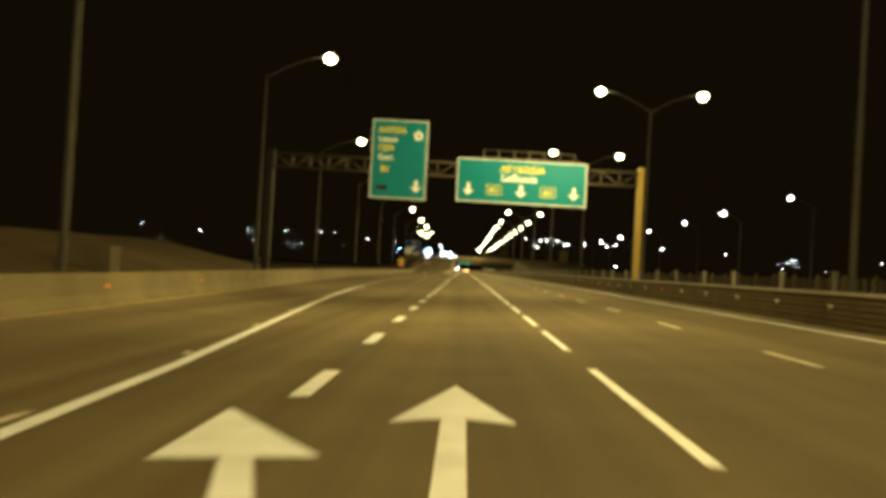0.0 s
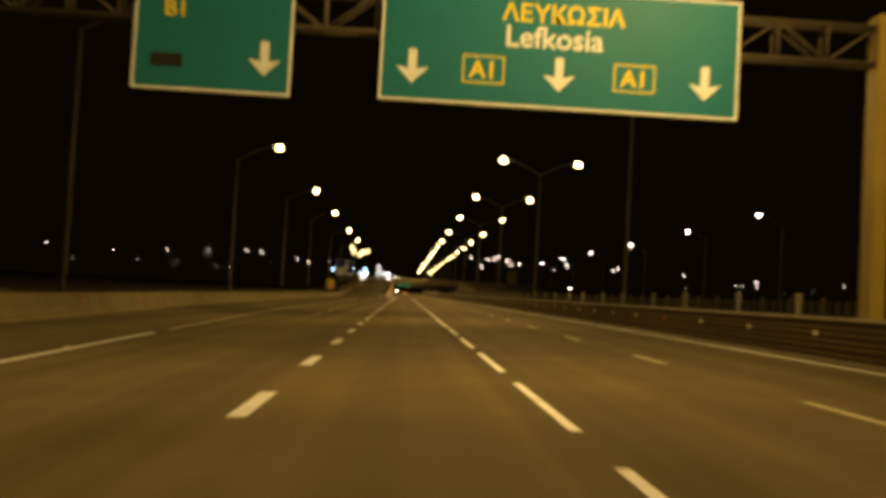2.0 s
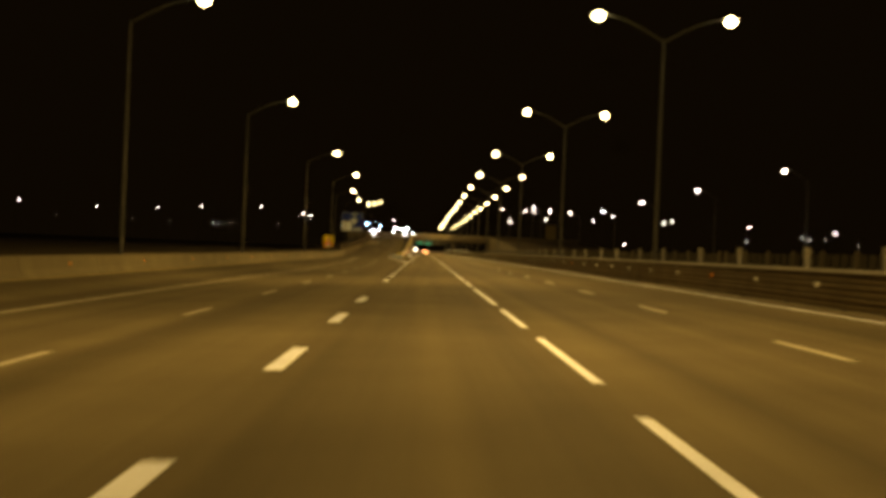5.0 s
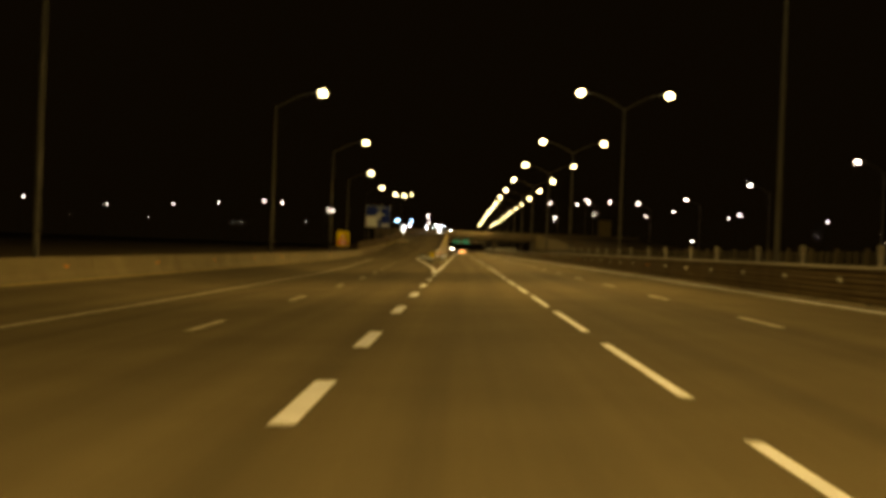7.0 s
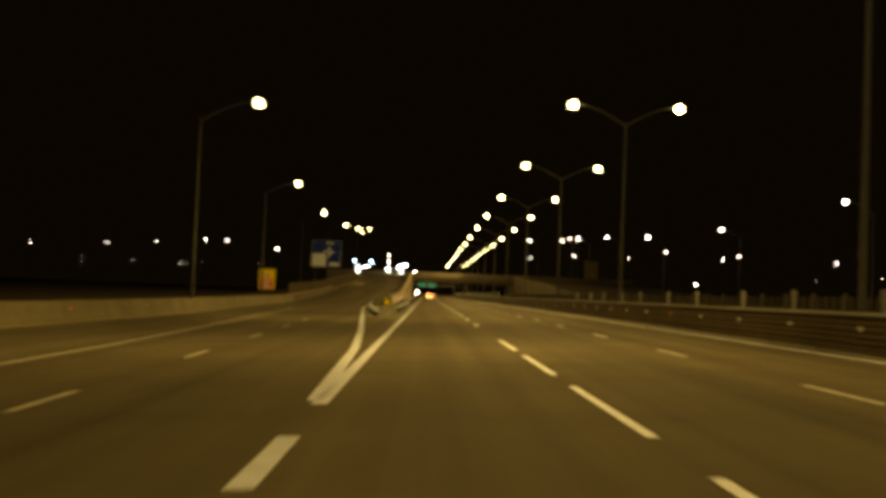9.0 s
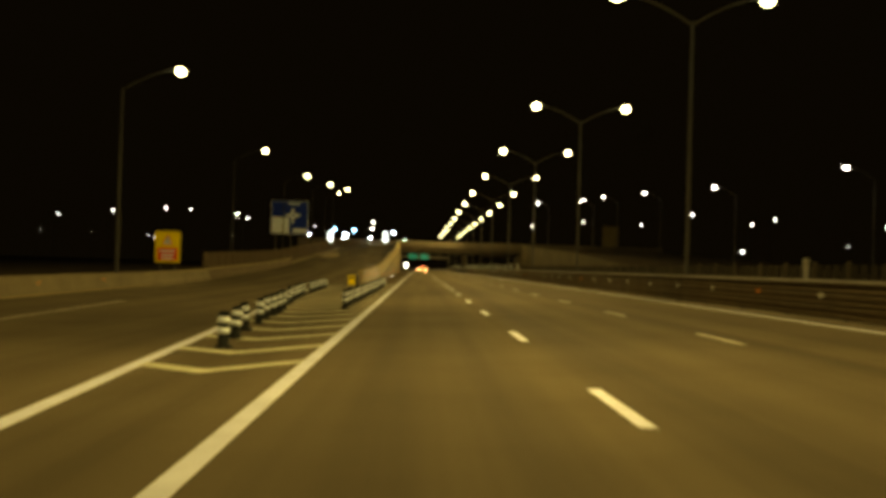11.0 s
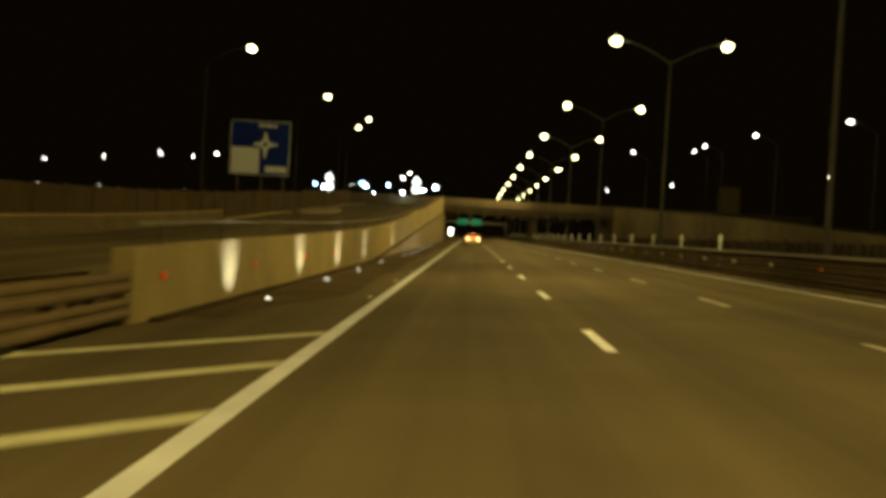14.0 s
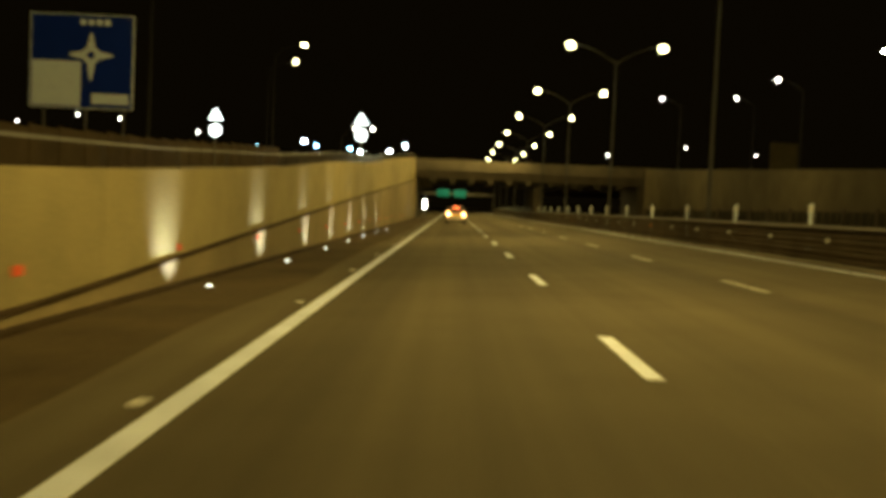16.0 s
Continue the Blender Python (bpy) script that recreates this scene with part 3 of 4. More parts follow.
# maintenance rail above the wide sign
bm = bmesh.new()
for z in (9.85, 10.35):
    tube(bm, [(0.85, GY + 0.5, z), (7.65, GY + 0.5, z)], [0.035, 0.035], 8)
for k in range(7):
    x = 0.88 + 1.12 * k
    tube(bm, [(x, GY + 0.5, 9.2), (x, GY + 0.5, 10.35)], [0.05, 0.05], 6)
part("walkway_rail", bm, STEEL_DULL, gantry)


def sign_board(name, x0, x1, z0, z1, y, material, border=0.09, parent=None):
    b = part(name, cubes((x0, x1, y, y + 0.06, z0, z1)), material, parent)
    bm = bmesh.new()
    w = border
    for d in ((x0, x1, z0, z0 + w), (x0, x1, z1 - w, z1), (x0, x0 + w, z0 + w, z1 - w), (x1 - w, x1, z0 + w, z1 - w)):
        box(bm, d[0], d[1], y - 0.012, y + 0.0, d[2], d[3])
    part("border", bm, WHITE, b, "white border")
    return b


def poly(name, pts, y, material, parent, depth=0.01):
    bm = bmesh.new()
    prism(bm, pts, "y", y - depth, y)
    return part(name, bm, material, parent)


def down_arrow(cx, top, bottom, w, y, parent):
    h = top - bottom
    neck = bottom + h * 0.42
    pts = [(cx - w * 0.13, top), (cx - w * 0.13, neck), (cx - w * 0.5, neck + h * 0.06), (cx, bottom), (cx + w * 0.5, neck + h * 0.06), (cx + w * 0.13, neck), (cx + w * 0.13, top)]
    return poly("arrow", pts, y, WHITE, parent)


def words(text, cx, z, size, y, material, parent, bold=0.0):
    c = bpy.data.curves.new("lettering", "FONT")
    c.body, c.size, c.align_x, c.extrude, c.offset = text, size, "CENTER", 0.004, bold
    c.materials.append(material)
    ob = new("lettering", c)
    ob.location, ob.rotation_euler, ob.parent = (cx, y - 0.008, z), (radians(90), 0, 0), parent
    return ob


SY = GY - 0.1
s2 = sign_board("wide_sign", -1.0, 8.5, 6.45, 9.63, SY, GREEN, 0.065, gantry)
tagged(s2, "wide green direction sign with yellow and white lettering")
words("ΛΕΥΚΩΣΙΑ", 3.78, 8.74, 0.65, SY, LETTER_YEL, s2, 0.012)
words("Lefkosia", 3.55, 8.06, 0.8, SY, WHITE, s2, 0.012)
for cx in (-0.15, 3.72, 7.6):
    down_arrow(cx, 7.82, 6.92, 0.85, SY, s2)
for cx in (1.72, 5.72):
    words("A1", cx, 7.18, 0.62, SY, LETTER_YEL, s2, 0.015)
    bm = bmesh.new()
    for d in ((-0.55, 0.55, 7.02, 7.06), (-0.55, 0.55, 7.72, 7.76), (-0.55, -0.51, 7.06, 7.72), (0.51, 0.55, 7.06, 7.72)):
        box(bm, cx + d[0], cx + d[1], SY - 0.012, SY, d[2], d[3])
    part("plate_border", bm, LETTER_YEL, s2)
s1 = sign_board("tall_sign", -7.4, -3.3, 6.35, 12.12, SY, GREEN, 0.065, gantry)
tagged(s1, "tall green exit sign with yellow and white lettering")
for text, z, size, m in (("ΛΑΤΣΙΑ", 11.2, 0.56, LETTER_YEL), ("Latsia", 10.52, 0.62, WHITE), ("ΓΕΡΙ", 9.84, 0.56, LETTER_YEL), ("Geri", 9.16, 0.62, WHITE)):
    words(text, -6.95, z, size, SY, m, s1, 0.012).data.align_x = "LEFT"
words("B1", -6.35, 8.3, 0.6, SY, LETTER_YEL, s1, 0.012)
star = [(-4.0 + (0.38 if k % 2 == 0 else 0.3) * math.sin(math.pi * k / 5), 11.05 + (0.4 if k % 2 == 0 else 0.3) * math.cos(math.pi * k / 5)) for k in range(10)]
poly("symbol", star, SY, WHITE, s1)
poly("symbol_centre", [(-4.0 + 0.13 * math.cos(k * 0.7854), 11.03 + 0.13 * math.sin(k * 0.7854)) for k in range(8)], SY - 0.01, BLACK, s1)
down_arrow(-4.0, 7.75, 6.85, 0.85, SY, s1)
poly("dark_plate", [(-6.9, 6.95), (-6.15, 6.95), (-6.1, 7.1), (-6.15, 7.3), (-6.9, 7.3), (-6.95, 7.1)], SY, BLACK, s1)

# ---- signs beside the exit ----
def sign_posts(root, xs, y, z0, z1):
    for x in xs:
        bm = bmesh.new()
        tube(bm, [(x, y + 0.12, z0), (x, y + 0.12, z1)], [0.06, 0.06], 8)
        part("post", bm, STEEL_DULL, root)


warn = new("warning_sign")
tagged(warn, "yellow warning sign with a red panel on two posts", "road sign")
sign_posts(warn, (-22.45, -21.25), 342.5, -0.5, 3.6)
b = part("panel", cubes((-22.91, -20.79, 342.5, 342.56, 1.2, 3.88)), YELLOW, warn, bevel=0.02)
poly("red_panel", [(-22.7, 1.38), (-21.0, 1.38), (-21.0, 2.48), (-22.7, 2.48)], 342.5, RED, b)
for z, w in ((2.12, 1.25), (1.78, 1.0), (1.48, 1.05)):
    poly("word_bar", [(-21.85 - w / 2, z), (-21.85 + w / 2, z), (-21.85 + w / 2, z + 0.15), (-21.85 - w / 2, z + 0.15)], 342.487, WHITE, b)
poly("triangle", [(-22.32, 2.72), (-21.38, 2.72), (-21.85, 3.66)], 342.5, RED, b)
poly("triangle_field", [(-22.18, 2.81), (-21.52, 2.81), (-21.85, 3.48)], 342.488, WHITE, b)
poly("symbol", [(-21.9, 2.92), (-21.8, 2.92), (-21.8, 3.22), (-21.9, 3.22)], 342.477, BLACK, b)

info = new("direction_sign")
tagged(info, "large blue sign with a white roundabout symbol on posts", "road sign")
BY = 432.6
sign_posts(info, (-25.6, -23.0, -20.6), BY, 2.5, 12.2)
b = sign_board("panel", -26.5, -20.05, 6.6, 12.4, BY, BLUE, 0.06, info)
poly("white_patch", [(-26.35, 6.75), (-23.3, 6.75), (-23.3, 9.5), (-26.35, 9.5)], BY, WHITE, b)
poly("white_patch", [(-22.6, 6.9), (-20.3, 6.9), (-20.3, 7.55), (-22.6, 7.55)], BY, WHITE, b)
SX, SZ = -22.7, 9.9
ring = bmesh.new()
circles = [[ring.verts.new((SX + r * math.cos(6.2832 * k / 24), yy, SZ + r * math.sin(6.2832 * k / 24))) for k in range(24)]
           for r, yy in ((0.24, BY - 0.012), (0.56, BY - 0.012), (0.56, BY - 0.002), (0.24, BY - 0.002))]
for i in range(4):
    for k in range(24):
        ring.faces.new((circles[i][k], circles[i][(k + 1) % 24], circles[(i + 1) % 4][(k + 1) % 24], circles[(i + 1) % 4][k]))
bmesh.ops.recalc_face_normals(ring, faces=ring.faces[:])
part("roundabout_ring", ring, WHITE, b)
for k in range(4):
    c, d = round(math.cos(k * math.pi / 2)), round(math.sin(k * math.pi / 2))
    tip = 1.35 if k != 3 else 1.55
    pts = [(0.5, -0.26), (tip, -0.07), (tip, 0.07), (0.5, 0.26)]
    poly("road_stroke", [(SX + c * u - d * w, SZ + d * u + c * w) for u, w in pts], BY, WHITE, b)
for k in range(4):
    poly("word_bar", [(-23.4 + 0.5 * k, 11.75), (-23.05 + 0.5 * k, 11.75), (-23.05 + 0.5 * k, 12.1), (-23.4 + 0.5 * k, 12.1)], BY, WHITE, b)

# ---- gore furniture ----
def bollard():
    root = new("bollard")
    bm = bmesh.new()
    tube(bm, [(0, 0, 0), (0, 0, 0.05), (0, 0, 0.055), (0, 0, 0.64), (0, 0, 0.67), (0, 0, 0.68)], [0.16, 0.15, 0.105, 0.1, 0.085, 0.05], 16)
    part("shaft", bm, BOLLARD_D, root)
    for z in (0.275, 0.47):
        bm = bmesh.new()
        tube(bm, [(0, 0, z), (0, 0, z + 0.105)], [0.108, 0.107], 16, cap=True)
        part("band", bm, WHITE, root, "white reflective band")
    return tagged(root, "dark flexible bollard with two white reflective bands", "bollard", "bollards round the gore")


bol = bollard()
bol.location = (-2.72, 291.1, road_z(-2.72))
right_y = [293.7, 296.3, 298.9, 301.4, 304.0, 306.6, 309.2, 311.6, 314.4, 316.6, 319.0, 321.6, 326.6, 329.2]
for y in right_y:
    copy_thing(bol, pose(-2.75, y, road_z(-2.75), 4 * math.sin(y * 5), 5 * math.sin(y * 7), y * 40))
left_row = [(-3.7, 274.5), (-3.95, 277), (-4.15, 279.4), (-4.3, 282.2), (-4.5, 284.6), (-4.55, 286.6), (-4.65, 288.6), (-4.85, 291), (-5.2, 293.4), (-5.35, 296), (-5.6, 298.9), (-5.75, 301.3), (-5.95, 304.1), (-6.12, 306.6), (-6.2, 308.7),
            (-6.39, 314.1), (-6.46, 316.2), (-6.55, 318.6), (-6.65, 321.2), (-6.74, 323.8), (-6.82, 326.1), (-6.92, 328.9)]
for x, y in left_row:
    copy_thing(bol, pose(x, y, road_z(x), 4 * math.sin(y * 3), 4 * math.sin(y * 11), y * 33))

chev = new("chevron_board")
tagged(chev, "yellow board with a black chevron at the gore nose", "road sign")
CX, CYY, CZ = -5.36, 333.6, road_z(-5.36)
sign_posts(chev, (CX - 0.16, CX + 0.16), CYY, CZ, CZ + 0.76)
b = part("panel", cubes((CX - 0.26, CX + 0.26, CYY, CYY + 0.04, CZ + 0.08, CZ + 0.8)), YELLOW, chev, bevel=0.01)
poly("chevron", [(CX - 0.26, CZ + 0.36), (CX, CZ + 0.64), (CX + 0.26, CZ + 0.36), (CX + 0.26, CZ + 0.5), (CX, CZ + 0.78), (CX - 0.26, CZ + 0.5)], CYY, BLACK, b)
poly("chevron", [(CX - 0.14, CZ + 0.08), (CX + 0.14, CZ + 0.08), (CX, CZ + 0.22)], CYY, BLACK, b)

nose = new("crash_barrier")
tagged(nose, "brown steel crash barrier of stacked rails before the wall", "crash barrier")
bm = bmesh.new()
prism(bm, [(a, b) for a, b in WBEAM], "y", 0.0, 5.5)
me = mesh("rail", bm, RAIL_BROWN)
for sx, face in ((-4.95, 1), (-5.52, -1)):
    for z in (0.25, 0.63):
        ob = new("rail", me)
        ob.parent, ob.location, ob.scale = nose, (sx, 334.0, road_z(sx) + z), (face, 1, 1)
for k in range(4):
    part("post", cubes((-5.3, -5.17, 334.2 + 1.5 * k, 334.34 + 1.5 * k, -0.3, 0.55)), STEEL_DULL, nose)

# ---- retaining wall and exit ramp ----
wall_top = [(339.6, 0.95), (345, 1.05), (360, 1.2), (375, 1.5), (387, 1.85), (400, 2.42), (415, 3.3), (433, 4.05), (472, 6.35), (500, 7.7)]
wall_l = new("wall_ramp")
tagged(wall_l, "pale concrete retaining wall of the rising exit ramp", "wall", kind="structure")
y = 339.6
while y < 498:
    y1 = min(y + 4.12, 500)
    bm = bmesh.new()
    prism(bm, [(y + 0.008, -0.5), (y1 - 0.008, -0.5), (y1 - 0.008, lerp(wall_top, y1)), (y + 0.008, lerp(wall_top, y))], "x", -5.25, -4.9)
    part("panel", bm, CONCRETE, wall_l)
    y = y1
bm = bmesh.new()
prism(bm, [(376.5, -0.5), (500, -0.5), (500, 4.9), (428, 2.0), (395, 0.6), (383, 0.08), (376.5, -0.1)], "x", -4.89, -4.79)
part("lower_facing", bm, CONCRETE_T, wall_l, "browner concrete facing")
bm = bmesh.new()
edge = [(376.5, -0.1), (383, 0.08), (395, 0.6), (428, 2.0), (500, 4.9)]
prism(bm, [(u, w + 0.03) for u, w in edge] + [(u, w - 0.025) for u, w in edge[::-1]], "x", -4.895, -4.765)
part("ledge", bm, LEDGE, wall_l, "dark stained ledge")
part("kerb", cubes((-4.78, -4.6, 340, 500, -0.3, -0.1)), LEDGE, wall_l)
# brown dust drifted over the hard shoulder below the wall
bm = bmesh.new()
rows = []
for k in range(160):
    y = 341.0 + k
    edge_in = -2.75 + 0.35 * noise.noise((0.3, y * 0.11, 2.0)) - max(0.0, 347 - y) * 0.25
    rows.append([bm.verts.new((x, y, road_z(x) + 0.004)) for x in (-4.62, -3.9, edge_in)])
for r, q in zip(rows, rows[1:]):
    for i in range(2):
        bm.faces.new((r[i], r[i + 1], q[i + 1], q[i]))
part("shoulder_dust", bm, DUST, road, "brown dust over the asphalt")
# steel rail on short posts along the wall's top
top_rail = new("guard_rail")
tagged(top_rail, "thin steel rail on short posts along the ramp wall", "guard rail")
y = 340.0
while y < 498:
    z0, z1 = lerp(wall_top, y), lerp(wall_top, y + 4)
    bm = bmesh.new()
    prism(bm, [(y + 0.005, z0 + 0.345), (y + 3.995, z1 + 0.345), (y + 3.995, z1 + 0.39), (y + 0.005, z0 + 0.39)], "x", -5.05, -5.0)
    part("rail", bm, STEEL_DULL, top_rail)
    z = lerp(wall_top, y + 1.3)
    part("post", cubes((-5.075, -5.05, y + 1.285, y + 1.315, z - 0.02, z + 0.37)), POLE_S, top_rail)
    y += 4
red_mesh = mesh("reflector", cubes((0, 0.03, -0.09, 0.09, 0, 0.12)), RED)
for k in range(20):
    y = 341.0 + 6.85 * k
    r = new("reflector", red_mesh)
    r.parent, r.location = wall_l, (-4.9 if y < 391 else -4.79, y, 0.44)

ramp = part("road_ramp", sheet([-19.2, -14, -5.2], [318 + 6 * k for k in range(54)], lambda x, y: (lambda a, b: b + (a - b) * (-5.2 - x) / 13.4)(lerp(ramp_z, y) + (near_z(y, lerp(ramp_z, y)) - lerp(ramp_z, y)) * min(1, max(0, (y - 322) / 70)), lerp(ramp_z, y)) + 0.012), ASPHALT)
tagged(ramp, "asphalt exit ramp climbing beside the motorway", "road", kind="structure")
RAIL_WALL = [(0.24, -0.4), (0.24, 0.07), (0.1, 0.28), (0.03, 0.72), (-0.17, 0.72), (-0.25, -0.4)]
ramp_wall = new("parapet_ramp")
tagged(ramp_wall, "low concrete wall on the outer side of the ramp", "wall", kind="structure")
y = 318.0
while y < 398:
    foot = lambda t: near_z(t, lerp(ramp_z, t))
    part("wall_segment", run(wall_line, y + 0.015, y + 7.985, RAIL_WALL, 4, foot), CONCRETE_M if y < 340 else CONCRETE_B, ramp_wall)
    part("cap", run(wall_line, y + 0.015, y + 7.985, [(0.06, 0.72), (0.06, 0.78), (-0.2, 0.78), (-0.2, 0.72)], 4, foot), CONCRETE, ramp_wall)
    y += 8
end = [(0.24, -0.4), (0.24, 0.05), (0.1, 0.12), (0.03, 0.2), (-0.17, 0.2), (-0.25, -0.4)]
part("wall_end", run(wall_line, 398.015, 400.5, end, 2, foot), CONCRETE_B, ramp_wall)
kerb = new("kerb_ramp")
tagged(kerb, "pale low kerb along the outer edge of the ramp", "kerb", kind="structure")
y = 398.0
while y < 496:
    part("kerb_stone", run(wall_line, y + 0.01, y + 1.99, [(0.3, -0.3), (0.3, 0.1), (0.26, 0.14), (0.12, 0.14), (0.12, -0.3)], 2, lambda t: near_z(t, lerp(ramp_z, t)) + 0.02), CONCRETE, kerb)
    y += 2
bm = bmesh.new()
oval = [(2.2 * math.cos(0.3142 * k), 11.0 * math.sin(0.3142 * k)) for k in range(20)]
top = [bm.verts.new((-16.6 + 0.9 * u, 433 + 0.94 * v, near_z(433 + v, lerp(ramp_z, 433 + v)) + 0.3)) for u, v in oval]
bot = [bm.verts.new((-16.6 + u, 433 + v, near_z(433 + v, lerp(ramp_z, 433 + v)) - 0.2)) for u, v in oval]
bm.faces.new(top)
for k in range(20):
    bm.faces.new((bot[k], bot[(k + 1) % 20], top[(k + 1) % 20], top[k]))
isle = part("traffic_island", bm, CONCRETE)
tagged(isle, "pale raised concrete island at the side of the ramp", "traffic island")
bank_l = part("embankment", sheet([-80, -40, -24, -18.7], [300 + 8 * k for k in range(48)], lambda x, y: (near_z(y, lerp(ramp_z, y)) if x > -25 else -0.55) - 0.05 + 0.25 * noise.noise((x * 0.2, y * 0.1, 1))), SOIL)
tagged(bank_l, "dark earth slope below the exit ramp", "embankment", kind="structure")
fence = new("fence")
tagged(fence, "tall drab panel fence behind the ramp wall", "fence")
for k in range(13, 53):
    y = 300 + 3.4 * k
    x = near_x(y, -0.95)
    z = near_z(y, lerp(ramp_z, y))
    part("panel", cubes((x - 0.04, x, y + 0.08, y + 3.32, z - 0.1, z + 2.15)), FENCE_B, fence)
    part("fence_post", cubes((x - 0.06, x + 0.04, y - 0.06, y + 0.06, z - 0.3, z + 2.2)), FENCE_B, fence)

# lit studs at the foot of the wall: each throws light up the wall
def wall_stud():
    root = new("uplight")
    part("housing", cubes((-0.09, 0.09, -0.1, 0.1, 0.0, 0.035)), GALV, root, bevel=0.01)
    bm = bmesh.new()
    lens_mesh(bm, 0, 0, 0.035, 0.05, 0.06, 0.025)
    part("lens", bm, STUD, root, "bright white lens")
    d = lamp_light("uplight_beam", (0, 0, 0.1), 66.0, (0.95, 0.97, 1.0), 92, 0.05, (0, radians(133), 0), root)
    d.data.spot_blend = 1.0
    return tagged(root, "small lit lamp at the foot of the ramp wall", "uplight", "uplights along the wall")


up = wall_stud()
ups = [345.5, 354.0, 362.2, 371.6, 388.0, 396.2, 404.0, 411.0, 418.4, 425.9, 434.5]
up.location = (-4.08, ups[0], road_z(-4.08))
for y in ups[1:]:
    copy_thing(up, pose(-4.08, y, road_z(-4.08)))
road_stud = part("road_stud", cubes((-0.05, 0.05, -0.06, 0.06, 0, 0.022)), REFL)
tagged(road_stud, "white reflecting road stud beside the edge line", "road stud", "road studs")
road_stud.location = (-2.1, 347.0, road_z(-2.1))
for y in series(354.7, 7.7, 350, 500):
    copy_thing(road_stud, pose(-2.1, y, road_z(-2.1)))
for y in series(21.9, 7.85, 10, 76):
    x = lerp(edge_x, y) - 0.2
    copy_thing(road_stud, pose(x, y, road_z(x) + 0.002))

# ---- overbridge ----
bridge = new("road_bridge")
tagged(bridge, "dark concrete road bridge crossing over the motorway", "bridge", kind="structure")
part("deck", cubes((-30, 60, 502, 517, 5.3, 6.6)), CONCRETE_D, bridge)
for y in (501.2, 516.6):
    part("parapet", cubes((-30, 60, y, y + 0.4, 6.3, 7.7)), CONCRETE_D, bridge)
for x in (-2.9, -0.4, 2.1, 4.6, 7.1, 9.6, 12.6, 15.6, 18.6, 21.6):
    part("beam", cubes((x, x + 0.7, 501.8, 517, 4.75, 5.3)), STAINED, bridge)
for y in (504, 509.5, 515):
    bm = bmesh.new()
    tube(bm, [(11.3, y, 0.2), (11.3, y, 4.76)], [0.5, 0.5], 16)
    part("pier", bm, CONCRETE_D, bridge)
part("abutment", cubes((-30, -4.88, 503.5, 516, -0.4, 5.29)), CONCRETE_D, bridge)
part("abutment", cubes((24.6, 60, 503.5, 516, -0.4, 5.29)), CONCRETE_D, bridge)
part("lit_marker", cubes((-3.28, -3.02, 486, 486.1, 1.2, 2.2)), LENS_FAR, bridge)
part("marker_post", cubes((-3.2, -3.1, 486.12, 486.2, -0.2, 1.2)), STEEL_DULL, bridge)

# signs of the next gantry beyond the bridge
nextg = new("sign_gantry")
tagged(nextg, "far gantry with small green signs beyond the bridge", "sign gantry")
for x0, x1 in ((-4.2, -0.9), (0.3, 3.6)):
    part("sign", cubes((x0, x1, 640, 640.1, 4.4, 6.3)), GREEN, nextg)
part("beam", cubes((-9, 11, 640.2, 640.6, 4.9, 5.5)), STEEL_DULL, nextg)
part("post", cubes((-9.4, -9, 640.2, 640.6, -0.5, 5.6)), STEEL_DULL, nextg)
part("post", cubes((11, 11.4, 640.2, 640.6, 0.2, 5.6)), STEEL_DULL, nextg)
# added fill lamp without a fixture, to brighten the far green signs
lamp_light("sign_fill_light", (0, 634, 8.5), 700.0, SODIUM, 120, 0.3, (radians(50), 0, 0))

# ---- right side: far ramp wall, fence, billboard ----
rw_top = [(330, 0.6), (380, 2.4), (416, 4.3), (507, 7.7)]
wall_r = new("wall_far_ramp")
tagged(wall_r, "concrete retaining wall beyond the opposite carriageway", "wall", kind="structure")
y = 330.0
while y < 501:
    y1 = min(y + 9, 501)
    bm = bmesh.new()
    prism(bm, [(y + 0.01, -0.5), (y1 - 0.01, -0.5), (y1 - 0.01, lerp(rw_top, y1)), (y + 0.01, lerp(rw_top, y))], "x", 25.0, 25.4)
    part("panel", bm, CONCRETE_M, wall_r)
    y = y1
bank_r = part("embankment_far", sheet([25.3, 40, 60, 90], [330 + 9 * k for k in range(42)], lambda x, y: (lerp(rw_top, y) - 0.9 if x < 61 else -0.55)), SOIL)
tagged(bank_r, "dark earth fill behind the far ramp wall", "embankment", kind="structure")
slat = mesh("slat", cubes((-0.03, 0.03, -0.42, 0.42, 0.0, 2.2)), FENCE)
fpost = mesh("fence_post", cubes((-0.1, 0.1, -0.1, 0.1, 0.0, 2.45)), CONCRETE_D)
for ya, yb in ((-30, 200), (200, 335), (335, 500)):
    fence_r = new("fence")
    tagged(fence_r, "dark slatted fence along the opposite carriageway", "fence")
    for k in range(int((yb - ya) / 1.24)):
        ob = new("slat", slat)
        ob.parent, ob.location = fence_r, (24.8, ya + 1.24 * k, 0.05)
        if k % 4 == 0:
            ob = new("fence_post", fpost)
            ob.parent, ob.location = fence_r, (24.75, ya - 0.6 + 1.24 * k, 0.0)
board = new("billboard")
tagged(board, "drab back of a large sign board on posts", "sign board")
part("panel", cubes((50.3, 54.6, 530, 530.15, 8.2, 14.0)), CONCRETE, board)
for x in (51.2, 53.7):
    part("post", cubes((x - 0.12, x + 0.12, 530.2, 530.44, 3, 13.5)), STEEL_DULL, board)

# concrete block on the bank
blk = part("concrete_block", cubes((-19.8, -17.6, 47, 48.5, 0.2, 1.6)), CONCRETE_D, bevel=0.05)
tagged(blk, "weathered concrete block on the earth bank", "concrete block")


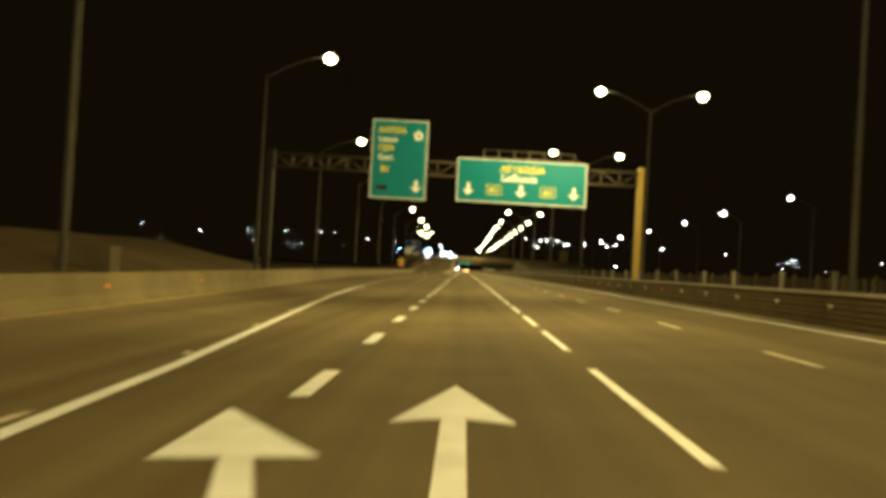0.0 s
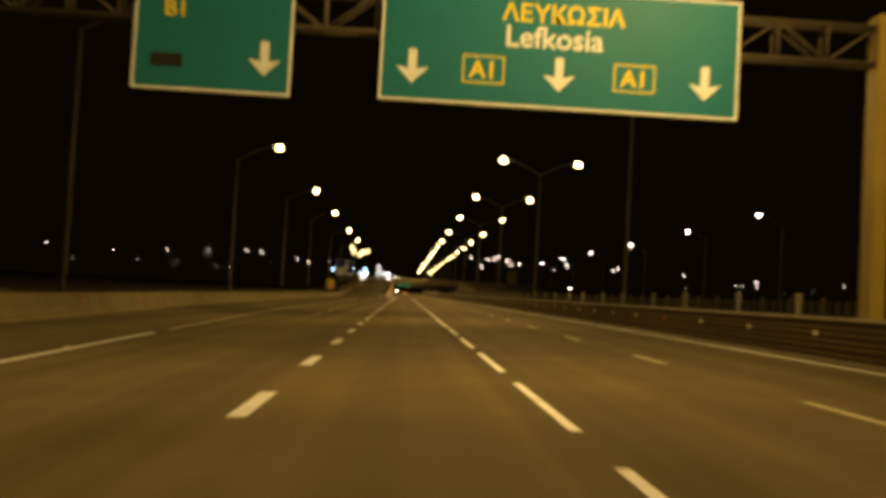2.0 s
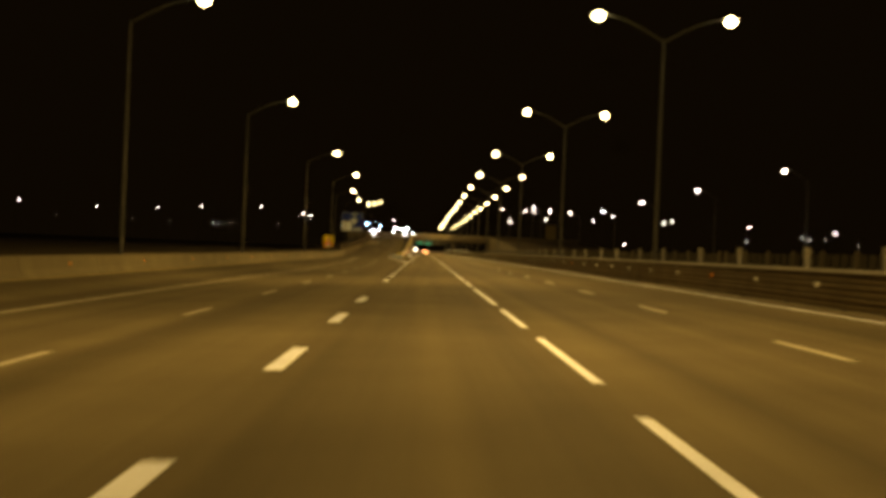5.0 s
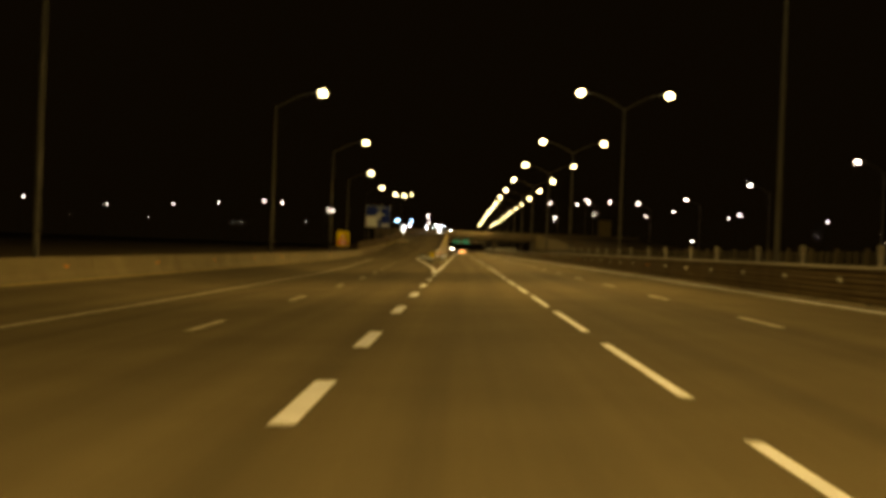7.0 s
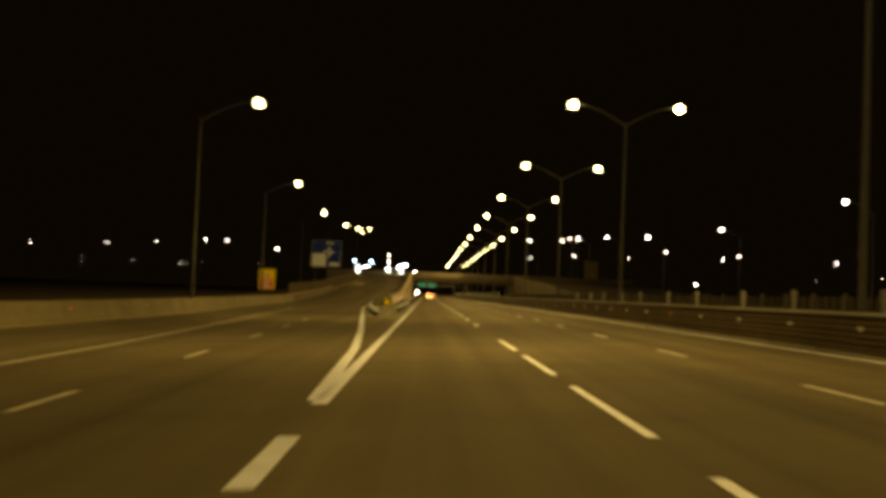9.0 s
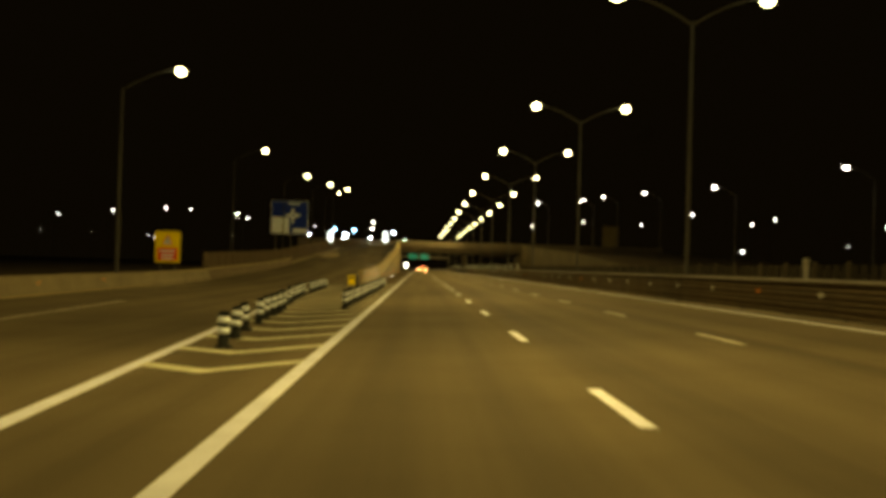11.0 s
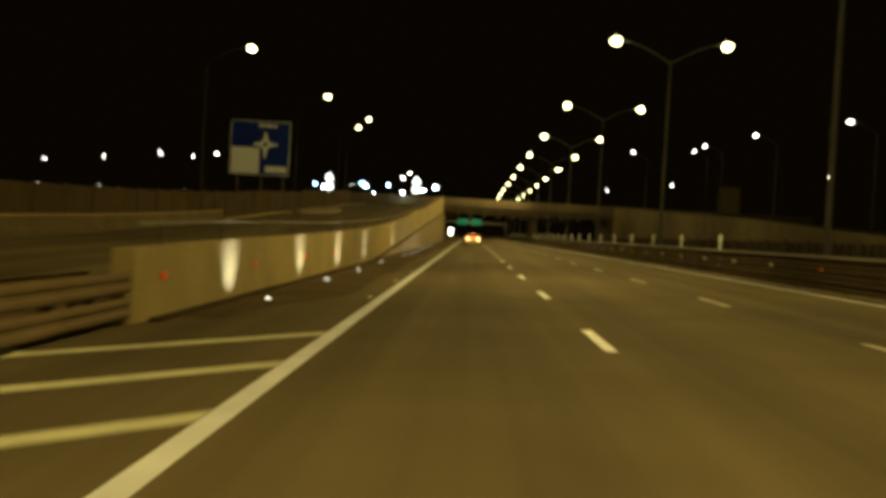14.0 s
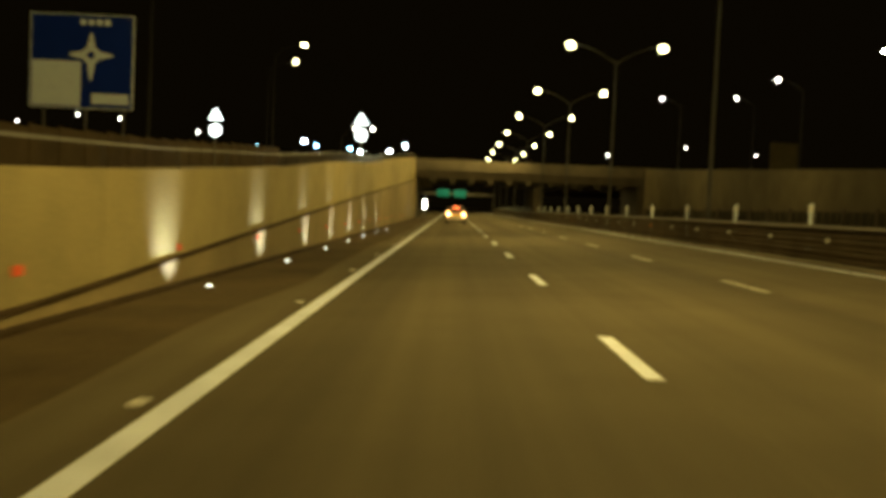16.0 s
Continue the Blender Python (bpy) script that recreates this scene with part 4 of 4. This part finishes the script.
# ---- car ahead ----
def car():
    root = new("car")
    body = [(-2.05, 0.3), (2.0, 0.3), (2.08, 0.55), (2.0, 0.78), (1.1, 0.93), (0.35, 1.42), (-0.2, 1.5), (-1.35, 1.47), (-1.85, 1.02), (-2.08, 0.92), (-2.12, 0.5)]
    bm = bmesh.new()
    rings = []
    for x, k in ((-0.86, 0.9), (-0.8, 1.0), (0.8, 1.0), (0.86, 0.9)):
        ring = []
        for yy, zz in body:
            inset = 0.16 * max(0, zz - 0.9) / 0.6
            ring.append(bm.verts.new((x * (1 - inset), yy * (0.985 if k < 1 else 1), 0.3 + (zz - 0.3) * (0.975 if k < 1 else 1))))
        rings.append(ring)
    n = len(body)
    for r, s in zip(rings, rings[1:]):
        for i in range(n):
            bm.faces.new((r[i], r[(i + 1) % n], s[(i + 1) % n], s[i]))
    bm.faces.new(rings[0])
    bm.faces.new(rings[-1])
    b = part("body", bm, CAR_PAINT, root, bevel=0.025)
    poly3 = bmesh.new()
    v = [poly3.verts.new(p) for p in ((-0.6, -1.44, 1.44), (0.6, -1.44, 1.44), (0.68, -1.86, 1.06), (-0.68, -1.86, 1.06))]
    for q in v:
        q.co.y -= 0.03
    poly3.faces.new(v)
    part("rear_window", poly3, GLASS_D, b)
    part("bumper", cubes((-0.84, 0.84, -2.22, -2.08, 0.32, 0.58)), CAR_PAINT, root, bevel=0.03)
    part("lower_trim", cubes((-0.7, 0.7, -2.2, -2.05, 0.2, 0.33)), BLACK, root)
    part("number_plate", cubes((-0.26, 0.26, -2.15, -2.13, 0.7, 0.82)), YELLOW, root)
    for s in (-1, 1):
        part("tail_light", cubes((s * 0.68 - 0.13, s * 0.68 + 0.13, -2.15, -2.0, 0.74, 0.98)), TAIL_HOT, root, "lit tail light", bevel=0.02)
    part("brake_light", cubes((-0.2, 0.2, -1.6, -1.52, 1.46, 1.5)), TAIL, root, "lit high brake light")
    for s in (-1, 1):
        for yy in (-1.3, 1.3):
            bm = bmesh.new()
            tube(bm, [(s * 0.66, yy, 0.31), (s * 0.86, yy, 0.31)], [0.31, 0.31], 20)
            w = part("wheel", bm, TYRE, root)
            bm = bmesh.new()
            tube(bm, [(s * 0.8, yy, 0.31), (s * 0.875, yy, 0.31)], [0.2, 0.19], 16)
            part("rim", bm, GALV, w)
        part("mirror", cubes((s * 0.95 - 0.09, s * 0.95 + 0.09, 0.55, 0.7, 0.92, 1.05)), CAR_PAINT, root, bevel=0.02)
    return tagged(root, "champagne hatchback with lit tail lights in the lane", "car")


c = car()
c.matrix_basis = pose(0.45, 462.0, road_z(0.45))
